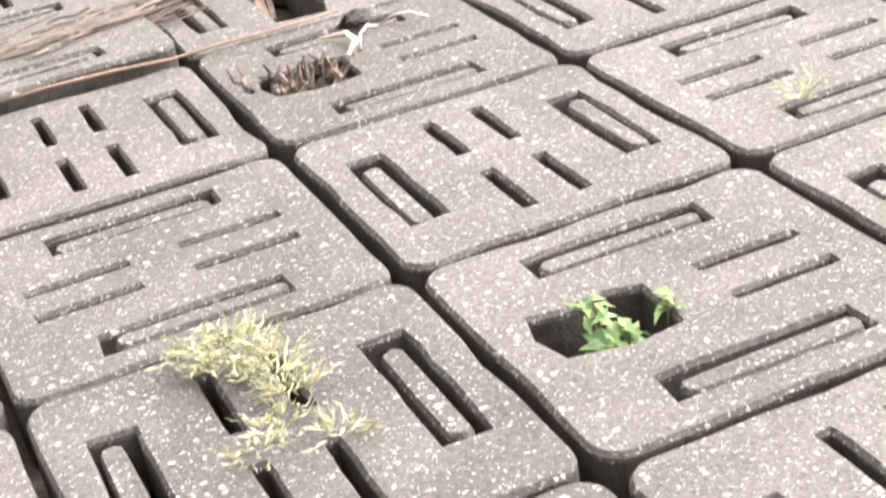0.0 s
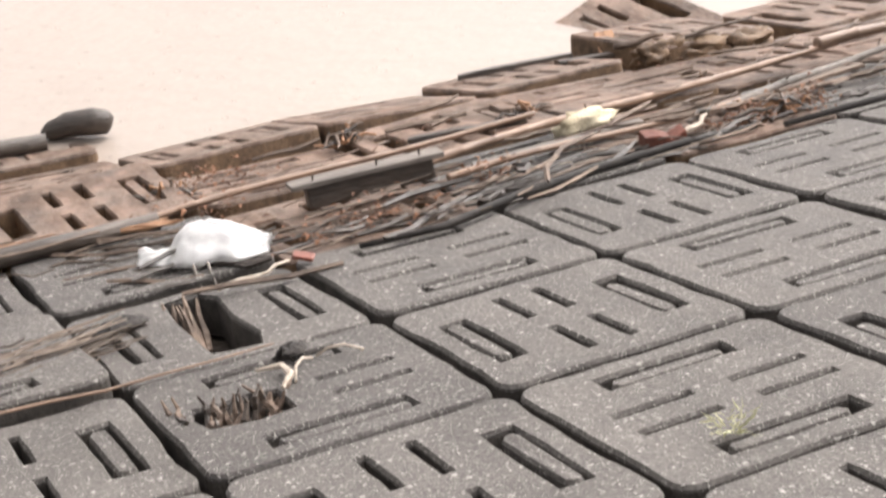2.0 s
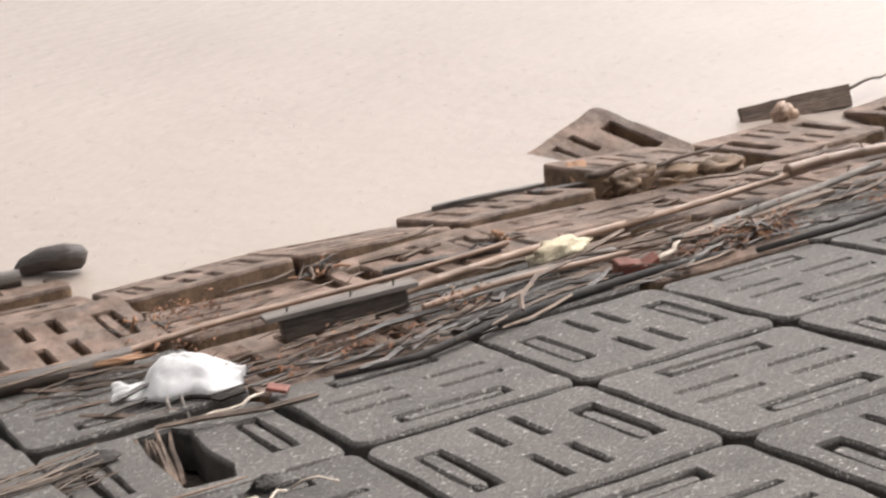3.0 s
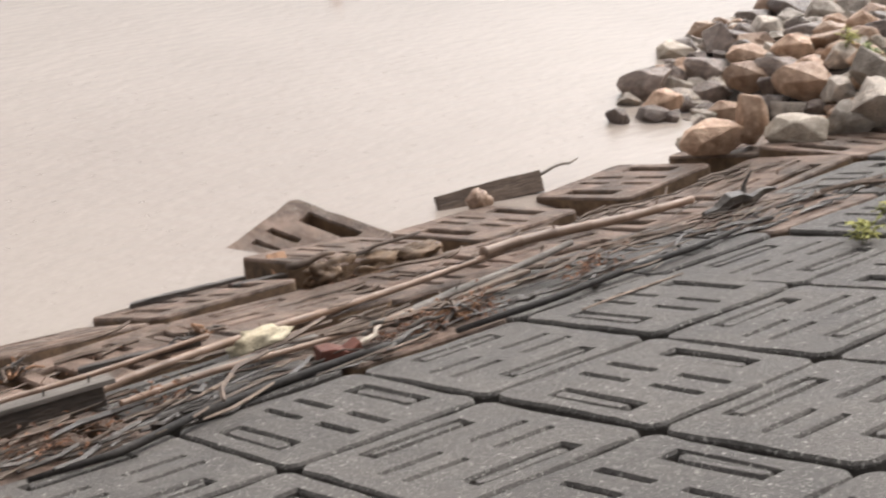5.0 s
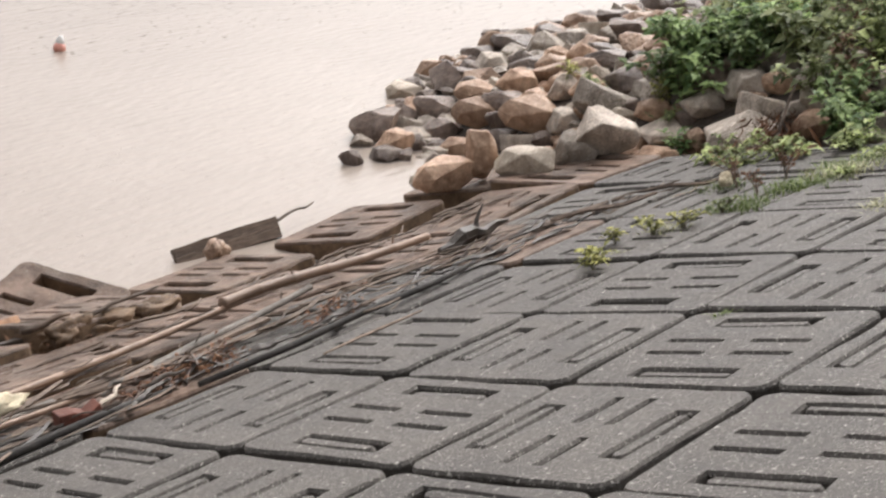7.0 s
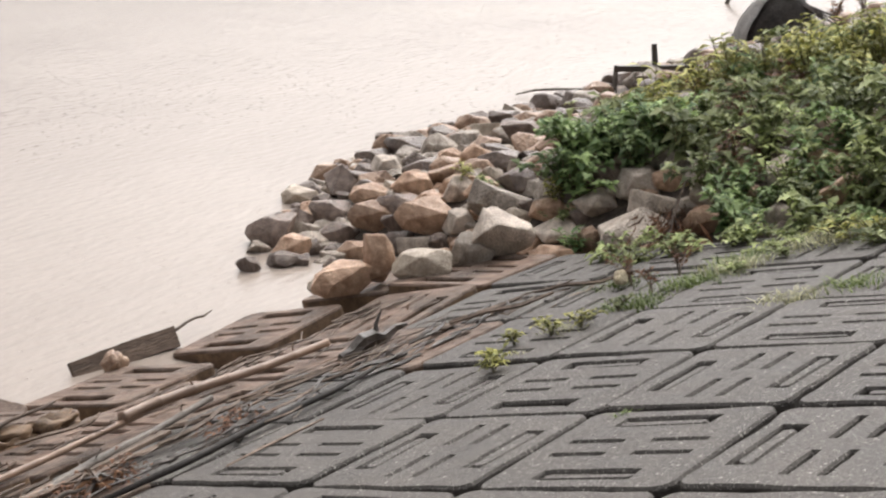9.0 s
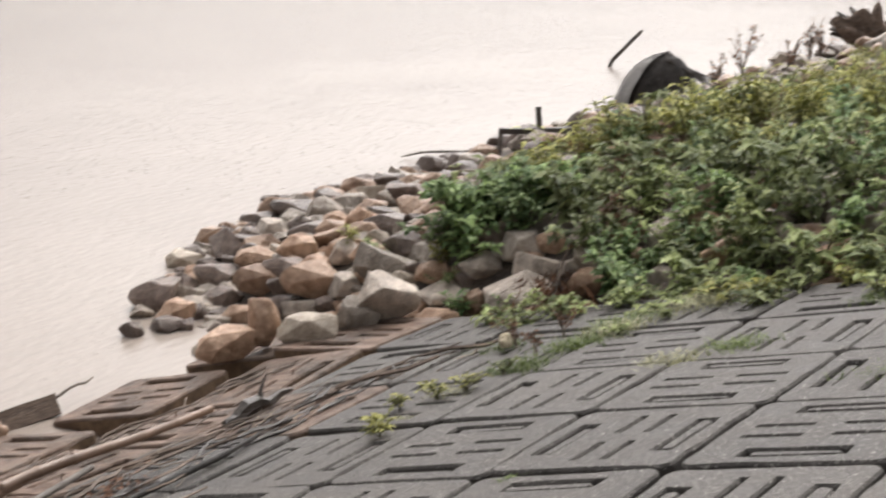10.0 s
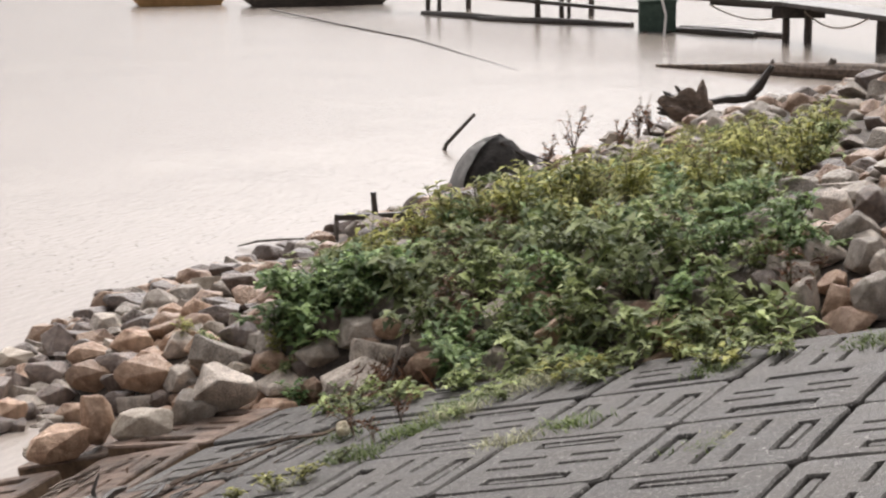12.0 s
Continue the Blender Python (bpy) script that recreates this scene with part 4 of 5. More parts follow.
for k in range(9):
    a = rng.uniform(-0.05, 0.06)
    part("splinter", tube(wavy((a, rng.uniform(0.0, 0.1), -0.13), (a + rng.uniform(-0.03, 0.03), rng.uniform(0.1, 0.22), rng.uniform(-0.02, 0.03)), 3, rng, 0.006), [0.012, 0.014, 0.010, 0.004], 5, rng, 0.2), DEADWOOD, middle)


# stalks, reeds and leaf litter washed into a line
def litter(name, spots, count, length, r, mat, label, seed, along=6.0, scatter=25.0, height=0.05):
    """Loose stalks strewn about a chain of places, lying mostly along it."""
    rng = random.Random(seed)
    verts, faces = [], []
    for _ in range(count):
        k = rng.randrange(len(spots) - 1)
        (ax, ay, aw), (bx, by, bw) = spots[k], spots[k + 1]
        f = rng.random()
        x, y, w = ax + (bx - ax) * f, ay + (by - ay) * f, aw + (bw - aw) * f
        y += rng.gauss(0, w * 0.5)
        a = math.atan2(by - ay, bx - ax) + radians(rng.gauss(0, scatter))
        ln = length * rng.uniform(0.3, 1.2)
        z = abs(rng.gauss(0, height * 0.6)) + 0.008
        rr = r * rng.uniform(0.5, 1.4)
        d = Vector((math.cos(a), math.sin(a), 0))
        s = Vector((-math.sin(a), math.cos(a), 0))
        k0 = len(verts)
        bend, tip = rng.uniform(-0.12, 0.12) * ln, rng.uniform(-0.02, 0.03)
        for i in range(4):
            g = i / 3
            c = Vector((x, y, z)) + d * ln * (g - 0.5) + s * bend * math.sin(math.pi * g) + Vector((0, 0, tip * g + 0.01 * math.sin(9 * g + a)))
            c.z = max(c.z, rr)
            for j in range(4):
                w2 = math.pi / 2 * j
                verts.append(c + (s * math.cos(w2) + Vector((0, 0, 1)) * math.sin(w2)) * rr * (1.0 if 0 < i < 3 else 0.7))
        for i in range(3):
            for j in range(4):
                faces.append((k0 + 4 * i + j, k0 + 4 * i + (j + 1) % 4, k0 + 4 * i + 4 + (j + 1) % 4, k0 + 4 * i + 4 + j))
    ob = tagged(new(name, data_mesh(name, verts, faces, mat)), label, "flotsam", kind="stuff")
    ob.matrix_world = SL
    return ob


def leaf_litter(name, spots, count, size, mat, label, seed, height=0.04):
    rng = random.Random(seed)
    verts, faces = [], []
    for _ in range(count):
        x, y, w = rng.choice(spots)
        p = Vector((x + rng.gauss(0, w), y + rng.gauss(0, w * 0.45), abs(rng.gauss(0, height)) + 0.006))
        a = rng.uniform(0, 6.283)
        way = Vector((math.cos(a), math.sin(a), rng.uniform(-0.2, 0.6))).normalized()
        side = way.cross(Vector((rng.uniform(-0.5, 0.5), rng.uniform(-0.5, 0.5), 1))).normalized()
        ll = size * rng.uniform(0.5, 1.4)
        leaf_faces(verts, faces, p, way, side, ll, ll * 0.45, ll * 0.25)
    ob = tagged(new(name, data_mesh(name, verts, faces, mat)), label, "leaf litter", kind="stuff")
    ob.matrix_world = SL
    return ob


LINE = [(-1.2, 2.2, 0.3), (0.0, 2.3, 0.3), (0.9, 1.85, 0.3), (1.5, 1.85, 0.42), (2.4, 2.0, 0.42), (3.5, 1.98, 0.4), (4.6, 2.05, 0.3), (5.6, 2.0, 0.26), (6.3, 1.5, 0.3)]
litter("reed_stalks", LINE, 170, 0.36, 0.0035, STRAW, "grey-brown reed stalks washed into a line", 51)
litter("driftwood_sticks", LINE, 90, 0.6, 0.009, DEADWOOD, "thin dark driftwood sticks in the flotsam line", 52, scatter=16)
litter("wet_sticks", [(0.4, 1.75, 0.12), (1.4, 1.62, 0.1), (2.4, 1.72, 0.1), (3.4, 1.72, 0.1), (4.8, 1.9, 0.16), (6.0, 1.85, 0.22)], 85, 0.32, 0.009, DARKWOOD, "black wet twigs along the flotsam line", 53, scatter=22)
litter("reed_stalks", [(-1.0, 1.15, 0.12), (-0.35, 1.12, 0.14), (0.02, 1.18, 0.1)], 230, 0.34, 0.003, STRAW, "bundle of dry grey reed stalks on a block", 54, scatter=14)
litter("driftwood_sticks", [(1.2, 2.9, 0.15), (2.4, 2.95, 0.2), (3.6, 2.75, 0.2), (5.0, 2.9, 0.2), (6.4, 2.9, 0.3)], 70, 0.36, 0.008, DEADWOOD, "brown driftwood sticks on silted blocks", 55, scatter=14)
leaf_litter("dead_leaves", [(1.05, 1.72, 0.14), (1.3, 1.80, 0.14), (0.75, 2.45, 0.12), (1.75, 1.95, 0.1), (0.95, 2.9, 0.14)], 520, 0.034, LITTER, "clump of brown rotting leaves on the blocks", 61)
leaf_litter("dead_leaves", [(2.85, 1.84, 0.10), (3.05, 1.85, 0.12), (3.2, 1.83, 0.08), (3.9, 1.9, 0.1)], 420, 0.038, LITTER, "rust-brown dead leaves in the flotsam line", 62)
leaf_litter("dead_leaves", [(0.4, 3.2, 0.3), (1.9, 3.0, 0.3), (3.3, 3.3, 0.3), (5.6, 1.9, 0.3), (6.4, 2.2, 0.4), (6.8, 1.2, 0.3)], 300, 0.03, LITTER, "scattered brown leaves on silted concrete", 63, 0.01)

# tangled roots caught where blocks have parted
rng = random.Random(66)
for x, y, n in ((0.72, 2.74, 16), (1.62, 3.02, 10), (2.35, 2.72, 9), (3.05, 1.80, 8)):
    tangle = thing("root_tangle", "brown tangle of roots caught in a joint", "roots", on_slope(x, y, 0.02), "root tangles")
    for k in range(n):
        a = rng.uniform(0, 6.283)
        r = rng.uniform(0.06, 0.20)
        part("root", tube(wavy((-r * math.cos(a), -r * 0.7 * math.sin(a), 0.02), (r * math.cos(a), r * 0.7 * math.sin(a), rng.uniform(0.01, 0.09)), 6, rng, 0.028),
                          [0.004, 0.008, 0.009, 0.010, 0.008, 0.006, 0.003], 5, rng, 0.2), (DEADWOOD, SPLINTER, DARKWOOD)[k % 3], tangle)

# pale scraps and crooked wood near the brick
rng = random.Random(88)
for k, (x, y, rz, ln) in enumerate(((2.62, 1.80, 28, 0.20), (2.86, 1.75, -40, 0.16), (2.72, 1.92, 10, 0.13))):
    slope_tube("crooked_stick", [SL.inverted() @ (on_slope(x, y, 0.05, rz) @ p) for p in wavy((-ln / 2, 0, 0), (ln / 2, 0, 0.03), 5, rng, 0.012)],
               [0.006, 0.011, 0.012, 0.010, 0.009, 0.005], ROPE if k == 0 else GREYWOOD, "short crooked bleached stick in the flotsam", "stick", 6, "crooked sticks")
crook = thing("crooked_branch", "dark crooked branch with a spur, lying on the blocks", "branch", on_slope(5.16, 2.17, 0.03, -10))
part("limb", tube(wavy((-0.22, 0, 0.0), (0.24, 0.0, 0.05), 6, rng, 0.02), [0.02, 0.035, 0.045, 0.04, 0.03, 0.02, 0.008], 7, rng, 0.15), DARKWOOD, crook)
part("spur", tube([(0.03, 0, 0.03), (0.05, 0.01, 0.10), (0.10, 0.0, 0.17)], [0.02, 0.012, 0.004], 6), DARKWOOD, crook)
for x0, y0, x1, y1, r in ((5.5, 4.15, 5.98, 4.28, 0.010), (3.25, 3.42, 3.5, 3.36, 0.02), (3.5, 3.26, 4.0, 3.30, 0.012)):
    slope_tube("driftwood_stick", wavy((x0, y0, 0.10), (x1, y1, 0.12), 5, rng, 0.012), [r, r * 1.1, r, r * 0.9, r * 0.8, r * 0.5], DEADWOOD, "brown stick wedged among washed-out blocks", "driftwood", 6, "sticks among the blocks")

lump("mud_clod", (0.42, 0.20, 0.16), 21, STAINED_BROWN, "brown clod of mud and fibres under a tipped block", "mud clod", on_slope(3.62, 3.33, 0.02, -22), 0.6)
for x, y, z, size, seed in ((3.42, 3.30, 0.03, (0.22, 0.14, 0.15), 31), (3.90, 3.28, 0.0, (0.34, 0.15, 0.13), 32), (3.60, 3.24, -0.01, (0.30, 0.13, 0.10), 33)):
    lump("mud_clod", size, seed, STAINED_BROWN, "dark brown mud and fibres clinging to a tipped block", "mud clod", on_slope(x, y, z, -10), 0.7, 4)
lump("loose_stone", (0.17, 0.12, 0.14), 22, ROCK_RUST, "reddish stone lying on a washed-out block", "stone", on_slope(5.00, 4.08, 0.05, 10), 0.4)

# plants in the slots and joints
weed("seedling", 12, 0.10, 0.05, 2, 7, 0.055, LEAF_FRESH, "bright green seedling growing in a broken block", "seedling", on_slope(0.22, -1.20, -0.055), "seedlings in the broken block", 0.42, 0.5)
weed("seedling", 13, 0.06, 0.06, 4, 9, 0.05, LEAF_FRESH, "low green seedlings in a hole of the block", "seedling", on_slope(0.25, -1.25, -0.085), "seedlings in the broken block", 0.6, 0.4)
weed("seedling", 14, 0.06, 0.05, 3, 9, 0.05, LEAF_FRESH, "low green seedlings in a hole of the block", "seedling", on_slope(0.17, -1.26, -0.085), "seedlings in the broken block", 0.6, 0.4)
weed("seedling", 15, 0.07, 0.03, 2, 6, 0.042, LEAF_FRESH, "small green seedling beside the slot wall", "seedling", on_slope(0.335, -1.24, -0.06), "seedlings in the broken block", 0.45, 0.5)
def sprigs(seed, height, spread, count, m):
    """A wiry low plant: short crooked sprigs that fork in all directions."""
    rng = random.Random(seed)
    verts, faces = [], []
    for _ in range(count):
        a, d = rng.uniform(0, 6.283), spread * rng.random() ** 0.6
        p = Vector((d * math.cos(a), d * math.sin(a) * 0.8, rng.uniform(0.0, height) * (1 - 0.6 * d / spread)))
        way = Vector((math.cos(a) + rng.gauss(0, 0.9), math.sin(a) + rng.gauss(0, 0.9), rng.uniform(0.0, 1.2))).normalized()
        for _ in range(2):
            side = way.cross(Vector((rng.gauss(0, 1), rng.gauss(0, 1), rng.gauss(0, 1)))).normalized()
            ln = rng.uniform(0.02, 0.045)
            leaf_faces(verts, faces, p, way, side, ln, 0.0056, ln * 0.15)
            p = p + way * ln * 0.8
            way = (way + Vector((rng.gauss(0, 0.6), rng.gauss(0, 0.6), rng.gauss(0, 0.5)))).normalized()
    ob = tagged(new("dry_tuft", data_mesh("dry_tuft", verts, faces, GRASS_DRY)), "pale yellow-green wiry tuft growing from a slot", "grass tuft", "wiry tufts in the slots", "stuff")
    ob.matrix_world = m
    return ob


for k, (x, y, h, s, n) in enumerate(((-0.40, -0.92, 0.085, 0.065, 130), (-0.345, -1.00, 0.065, 0.05, 85), (-0.46, -0.88, 0.05, 0.05, 50), (-0.345, -1.09, 0.05, 0.04, 50), (-0.40, -1.16, 0.02, 0.04, 26), (-0.45, -1.23, 0.02, 0.04, 24), (-0.32, -1.27, 0.04, 0.03, 24), (1.06, -0.62, 0.04, 0.035, 26))):
    sprigs(200 + k, h, s, n, on_slope(x, y, 0.008))
rng = random.Random(99)
for k, (x, y, s, h, n) in enumerate(((5.64, 0.06, 0.18, 0.11, 110), (5.85, -0.19, 0.16, 0.12, 110), (5.19, -1.09, 0.14, 0.07, 90), (5.32, -1.14, 0.10, 0.06, 50), (6.68, -0.6, 0.14, 0.12, 90), (6.87, -1.36, 0.2, 0.12, 110),
                                     (5.32, 1.05, 0.12, 0.09, 70), (5.75, 0.95, 0.2, 0.12, 120), (6.15, 0.85, 0.2, 0.14, 130), (6.45, 0.75, 0.2, 0.16, 130), (6.22, 1.34, 0.16, 0.12, 80), (6.56, 0.83, 0.2, 0.16, 110),
                                     (6.9, 0.5, 0.22, 0.2, 120), (3.96, -0.14, 0.03, 0.06, 20), (4.17, -0.64, 0.03, 0.05, 20), (4.9, 1.05, 0.06, 0.06, 30))):
    tuft("grass_tuft", 300 + k, h * 0.55, s * 1.15, int(n * 2.2), GRASS if k % 3 else GRASS_DRY, "low green grass tuft spreading over a joint", on_slope(x, y, 0.015), 0.008)
for k, (x, y, s) in enumerate(((4.66, 1.00, 0.05), (4.80, 1.10, 0.06), (5.06, 1.18, 0.07), (5.20, 1.06, 0.08), (5.32, 0.98, 0.08), (5.6, 0.95, 0.06), (6.3, 0.69, 0.045), (6.6, 0.55, 0.05), (6.85, 0.75, 0.06))):
    weed("creeping_weed", 400 + k, s, s * 1.6, 6, 9, 0.045, LEAF_YELLOW if k < 5 else LEAF, "small yellow-green weed creeping over the blocks", "weed", on_slope(x, y, 0.0), "weeds creeping over the blocks", 0.5, 0.2)

rng = random.Random(123)
for k in range(26):
    x, y = rng.uniform(6.75, 7.35), rng.uniform(-0.9, 1.9)
    s = rng.uniform(0.06, 0.15)
    weed("creeping_weed", 450 + k, s, 0.22, 6, 9, 0.075, LEAF if k % 6 else LEAF_YELLOW, "green weed sprawling over the edge of the blocks", "weed", on_slope(x, y, -0.02), "weeds creeping over the blocks", 0.5, 0.02)


def dry_plant(seed, height, spread, stems, mat, label, m, name="dry_weed", leaf=0.045, thick=1.0):
    rng = random.Random(seed)
    root = thing(name, label, "dry weed", m, "dry weeds")
    bm, verts, faces = bmesh.new(), [], []
    for _ in range(stems):
        a, lean, h = rng.uniform(0, 6.283), spread * rng.random(), height * rng.uniform(0.5, 1.1)
        pts = [Vector((math.cos(a) * lean * f * f, math.sin(a) * lean * f * f, h * f - 0.03 * (f == 0))) for f in (0, 0.35, 0.7, 1)]
        add_tube(bm, pts, [0.006 * thick, 0.005 * thick, 0.004 * thick, 0.002 * thick], 5)
        for _ in range(10):
            f = rng.uniform(0.4, 1.0)
            i = min(2, int(f * 3))
            p = pts[i].lerp(pts[i + 1], f * 3 - i)
            w = rng.uniform(0, 6.283)
            way = Vector((math.cos(w), math.sin(w), rng.uniform(-0.6, 0.8))).normalized()
            leaf_faces(verts, faces, p, way, way.orthogonal().normalized(), leaf * rng.uniform(0.6, 1.3), leaf * 0.32, leaf * 0.2)
    tagged(part("stalk_clump", bm, mat, root), kind="stuff")
    tagged(part("withered_foliage", data_mesh("withered_foliage", verts, faces, LITTER), None, root), kind="stuff")
    return root


dry_plant(1, 0.22, 0.14, 7, STRAW, "withered reddish weed standing at the blocks' edge", on_slope(6.2, 1.25), leaf=0.03, thick=0.5)
dry_plant(2, 0.19, 0.16, 8, STRAW, "withered reddish weed standing at the blocks' edge", on_slope(6.35, 1.05), leaf=0.03, thick=0.5)
dry_plant(3, 0.16, 0.12, 5, STRAW, "withered straw-coloured weed on the blocks", on_slope(6.0, 1.0), leaf=0.03, thick=0.5)
stake = slope_tube("stake", [(7.50, 3.02, -0.25), (7.50, 3.05, -0.02), (7.51, 3.07, 0.14)], [0.012, 0.012, 0.010], ROPE, "thin pale stake standing at the edge of the stones", "stake", 6)

# brown fallen frond by the stones
frond = thing("dead_frond", "dead brown frond heaped against the stones", "dead frond", pose(7.55, 1.78, terrain(7.55, 1.78) + 0.05))
rng = random.Random(5)
part("stalk", tube([(-0.32, -0.12, -0.05), (-0.12, -0.05, 0.1), (0.1, 0.02, 0.24), (0.26, 0.06, 0.34)], [0.014, 0.013, 0.010, 0.006], 6), DEADWOOD, frond)
verts, faces = [], []
for _ in range(200):
    p = Vector((rng.gauss(0, 0.10), rng.gauss(0, 0.10), rng.uniform(0.0, 0.22)))
    way = Vector((rng.gauss(0, 0.4), rng.gauss(0, 0.4), -0.8)).normalized()
    leaf_faces(verts, faces, p, way, way.orthogonal().normalized(), rng.uniform(0.08, 0.2), 0.022, 0.03)
tagged(part("frond_blade", data_mesh("frond_blade", verts, faces, LITTER), None, frond), kind="stuff")

# ---- along the far bank ----
floater = thing("float", "small red and white float drifting on the river", "float", pose(7.72, 9.36, WATER_Z, 0, 14, 0) @ Matrix.Scale(0.8, 4))
bm = bmesh.new()
bmesh.ops.create_uvsphere(bm, u_segments=16, v_segments=10, radius=0.075, matrix=Matrix.Translation((0, 0, 0.03)) @ Matrix.Diagonal((1, 1, 0.9, 1)))
part("body", bm, FLOAT_RED, floater, smooth=True)
part("cap", tube([(0, 0, 0.085), (0, 0, 0.12), (0, 0, 0.16), (0, 0, 0.175)], [0.05, 0.048, 0.03, 0.012], 12), FLOAT_WHITE, floater, "white cap")

single("leaning_stick", tube([(0, 0, -0.3), (0.16, 0, 0.1), (0.62, -0.05, 0.58)], [0.035, 0.034, 0.028], 8), DARKWOOD, "dark stick leaning out of the water", "stick", pose(20.5, 8.66, WATER_Z, 0, 0, -55) @ Matrix.Scale(0.92, 4))

# tarpaulin-covered heap
heap = thing("covered_heap", "heap under a dark sagging cloth cover at the shore", "covered heap", pose(17.33, 6.11, WATER_Z + 0.02, 0, 0, -68) @ Matrix.Scale(0.8, 4))


def draped(w, d, h, seed, lean, lo, hi):
    bm = bmesh.new()
    rows = []
    for i in range(13):
        f = i / 12
        r = []
        for j in range(28):
            a = lo + (hi - lo) * j / 27
            k = math.cos(f * math.pi / 2) ** 0.55 * (1 + 0.10 * noise.noise(Vector((math.cos(a) * 2, math.sin(a) * 2, f * 2 + seed))))
            r.append(bm.verts.new((math.cos(a) * w * k + lean * f, math.sin(a) * d * k, h * f * (1 + 0.1 * noise.noise(Vector((a, f * 3, seed)))))))
        rows.append(r)
    for q, s in zip(rows, rows[1:]):
        for j in range(27):
            bm.faces.new((q[j], q[j + 1], s[j + 1], s[j]))
    bmesh.ops.solidify(bm, geom=list(bm.faces), thickness=0.015)
    return bm


part("cover", draped(0.62, 0.5, 0.88, 3, 0.12, -math.pi, math.pi), SACK, heap, "dark sagging cloth")
part("pale_flap", draped(0.74, 0.60, 0.90, 3, 0.10, math.pi * 0.62, math.pi * 1.30), SACK_PALE, heap, "faded pale cloth flap")
for k in range(4):
    part("branch", tube([(0.15, 0.1 * k - 0.2, 0.80), (0.45, 0.1 * k - 0.15, 0.62), (0.95, 0.08 * k - 0.1, 0.28 + 0.05 * k)], [0.025, 0.022, 0.012], 6), DARKWOOD, heap)

# post with a rail and planks
post = thing("broken_post", "dark post with a nailed cross rail on the shore", "post", pose(13.7, 5.62, terrain(13.7, 5.62) - 0.04, 0, 0, -64))
part("upright", tube([(0, 0, -0.2), (0, 0, 0.2), (-0.02, 0, 0.50)], [0.035, 0.034, 0.03], 7), DARKWOOD, post)
part("rail", box((1.0, 0.06, 0.06), pose(0.08, -0.06, 0.26, 0, -2, 0), 0.006), DARKWOOD, post)
part("rail", box((1.1, 0.07, 0.03), pose(0.35, 0.0, 0.15, 0, -4, 6), 0.004), GREYWOOD, post)
part("rail", box((0.9, 0.05, 0.03), pose(0.45, -0.12, 0.07, 0, -5, -4), 0.004), DARKWOOD, post)
part("short_stake", tube([(-0.42, -0.06, -0.1), (-0.40, -0.06, 0.28)], [0.03, 0.025], 6), GREYWOOD, post)
for k, (a, b, r) in enumerate((((13.12, 6.98, WATER_Z + 0.02), (14.18, 5.93, -0.9), 0.015), ((14.27, 6.03, -0.88), (16.44, 6.21, -0.82), 0.03), ((14.76, 5.71, -0.85), (16.92, 5.99, -0.75), 0.025), ((14.45, 6.21, -0.95), (15.87, 6.24, -0.85), 0.02))):
    single("driftwood_branch", tube(wavy(a, b, 6, rng, 0.03), [r * 0.5, r, r, r, r * 0.9, r * 0.8, r * 0.4], 6, rng, 0.1), DARKWOOD if k else GREYWOOD, "grey driftwood branch at the waterline", "driftwood", group="driftwood on the far shore")

# uprooted stump
stump = thing("tree_stump", "dark uprooted stump with jagged roots on the shore", "stump", pose(24.07, 5.81, -0.95, 0, -16, -72) @ Matrix.Scale(0.63, 4))
bole = bmesh.new()
bmesh.ops.create_icosphere(bole, subdivisions=4, radius=0.5)
for v in bole.verts:
    d = 1 + 0.7 * noise.noise(v.co * 3.1) + 0.4 * noise.noise(v.co * 7)
    v.co = Vector((v.co.x * 1.15 - 0.25 * v.co.z, v.co.y * 0.8, v.co.z * 1.05 + 0.38)) * d
part("bole", bole, DEADWOOD, stump)
for k in range(8):
    a = rng.uniform(0.2, 2.9)
    ln = rng.uniform(0.55, 0.95)
    part("root", tube(wavy((-0.15 + 0.3 * math.cos(a), rng.uniform(-0.2, 0.2), 0.55), (-0.2 + ln * math.cos(a), rng.uniform(-0.3, 0.3), 0.55 + ln * 0.75 * math.sin(a)), 3, rng, 0.06), [0.13, 0.11, 0.08, 0.03], 7, rng, 0.25), DARKWOOD, stump)
branch = thing("forked_branch", "dark forked branch rising from the shore stones", "branch", pose(25.37, 5.68, -0.75, 0, 0, -76) @ Matrix.Scale(0.86, 4))
part("limb", tube(wavy((-0.7, 0, 0.1), (0.2, 0, 0.18), 4, rng, 0.03) + [Vector((0.42, 0, 0.40)), Vector((0.66, 0, 0.80))], [0.05, 0.07, 0.08, 0.09, 0.09, 0.10, 0.05], 7, rng, 0.1), DARKWOOD, branch)
part("twig", tube([(0.2, 0, 0.18), (0.9, 0.05, 0.12), (1.3, 0, 0.3)], [0.05, 0.04, 0.01], 6), DARKWOOD, branch)

big = thing("drift_log", "long grey drifted tree trunk stranded in the shallows", "log", pose(0, 0, 0))
part("trunk", tube([(34.67, 10.75, WATER_Z + 0.02), (34.09, 8.95, WATER_Z + 0.07), (33.56, 7.50, WATER_Z + 0.12), (33.03, 6.05, WATER_Z + 0.16), (32.55, 4.60, WATER_Z + 0.20), (32.36, 3.96, WATER_Z + 0.22)], [0.04, 0.09, 0.15, 0.19, 0.21, 0.21], 12, rng, 0.08), DEADWOOD, big)
part("knot", tube([(33.11, 6.29, WATER_Z + 0.25), (33.07, 6.21, WATER_Z + 0.43)], [0.09, 0.07], 8), GREYWOOD, big)
part("knot", tube([(33.65, 7.74, WATER_Z + 0.2), (33.58, 7.66, WATER_Z + 0.31)], [0.05, 0.04], 8), GREYWOOD, big)

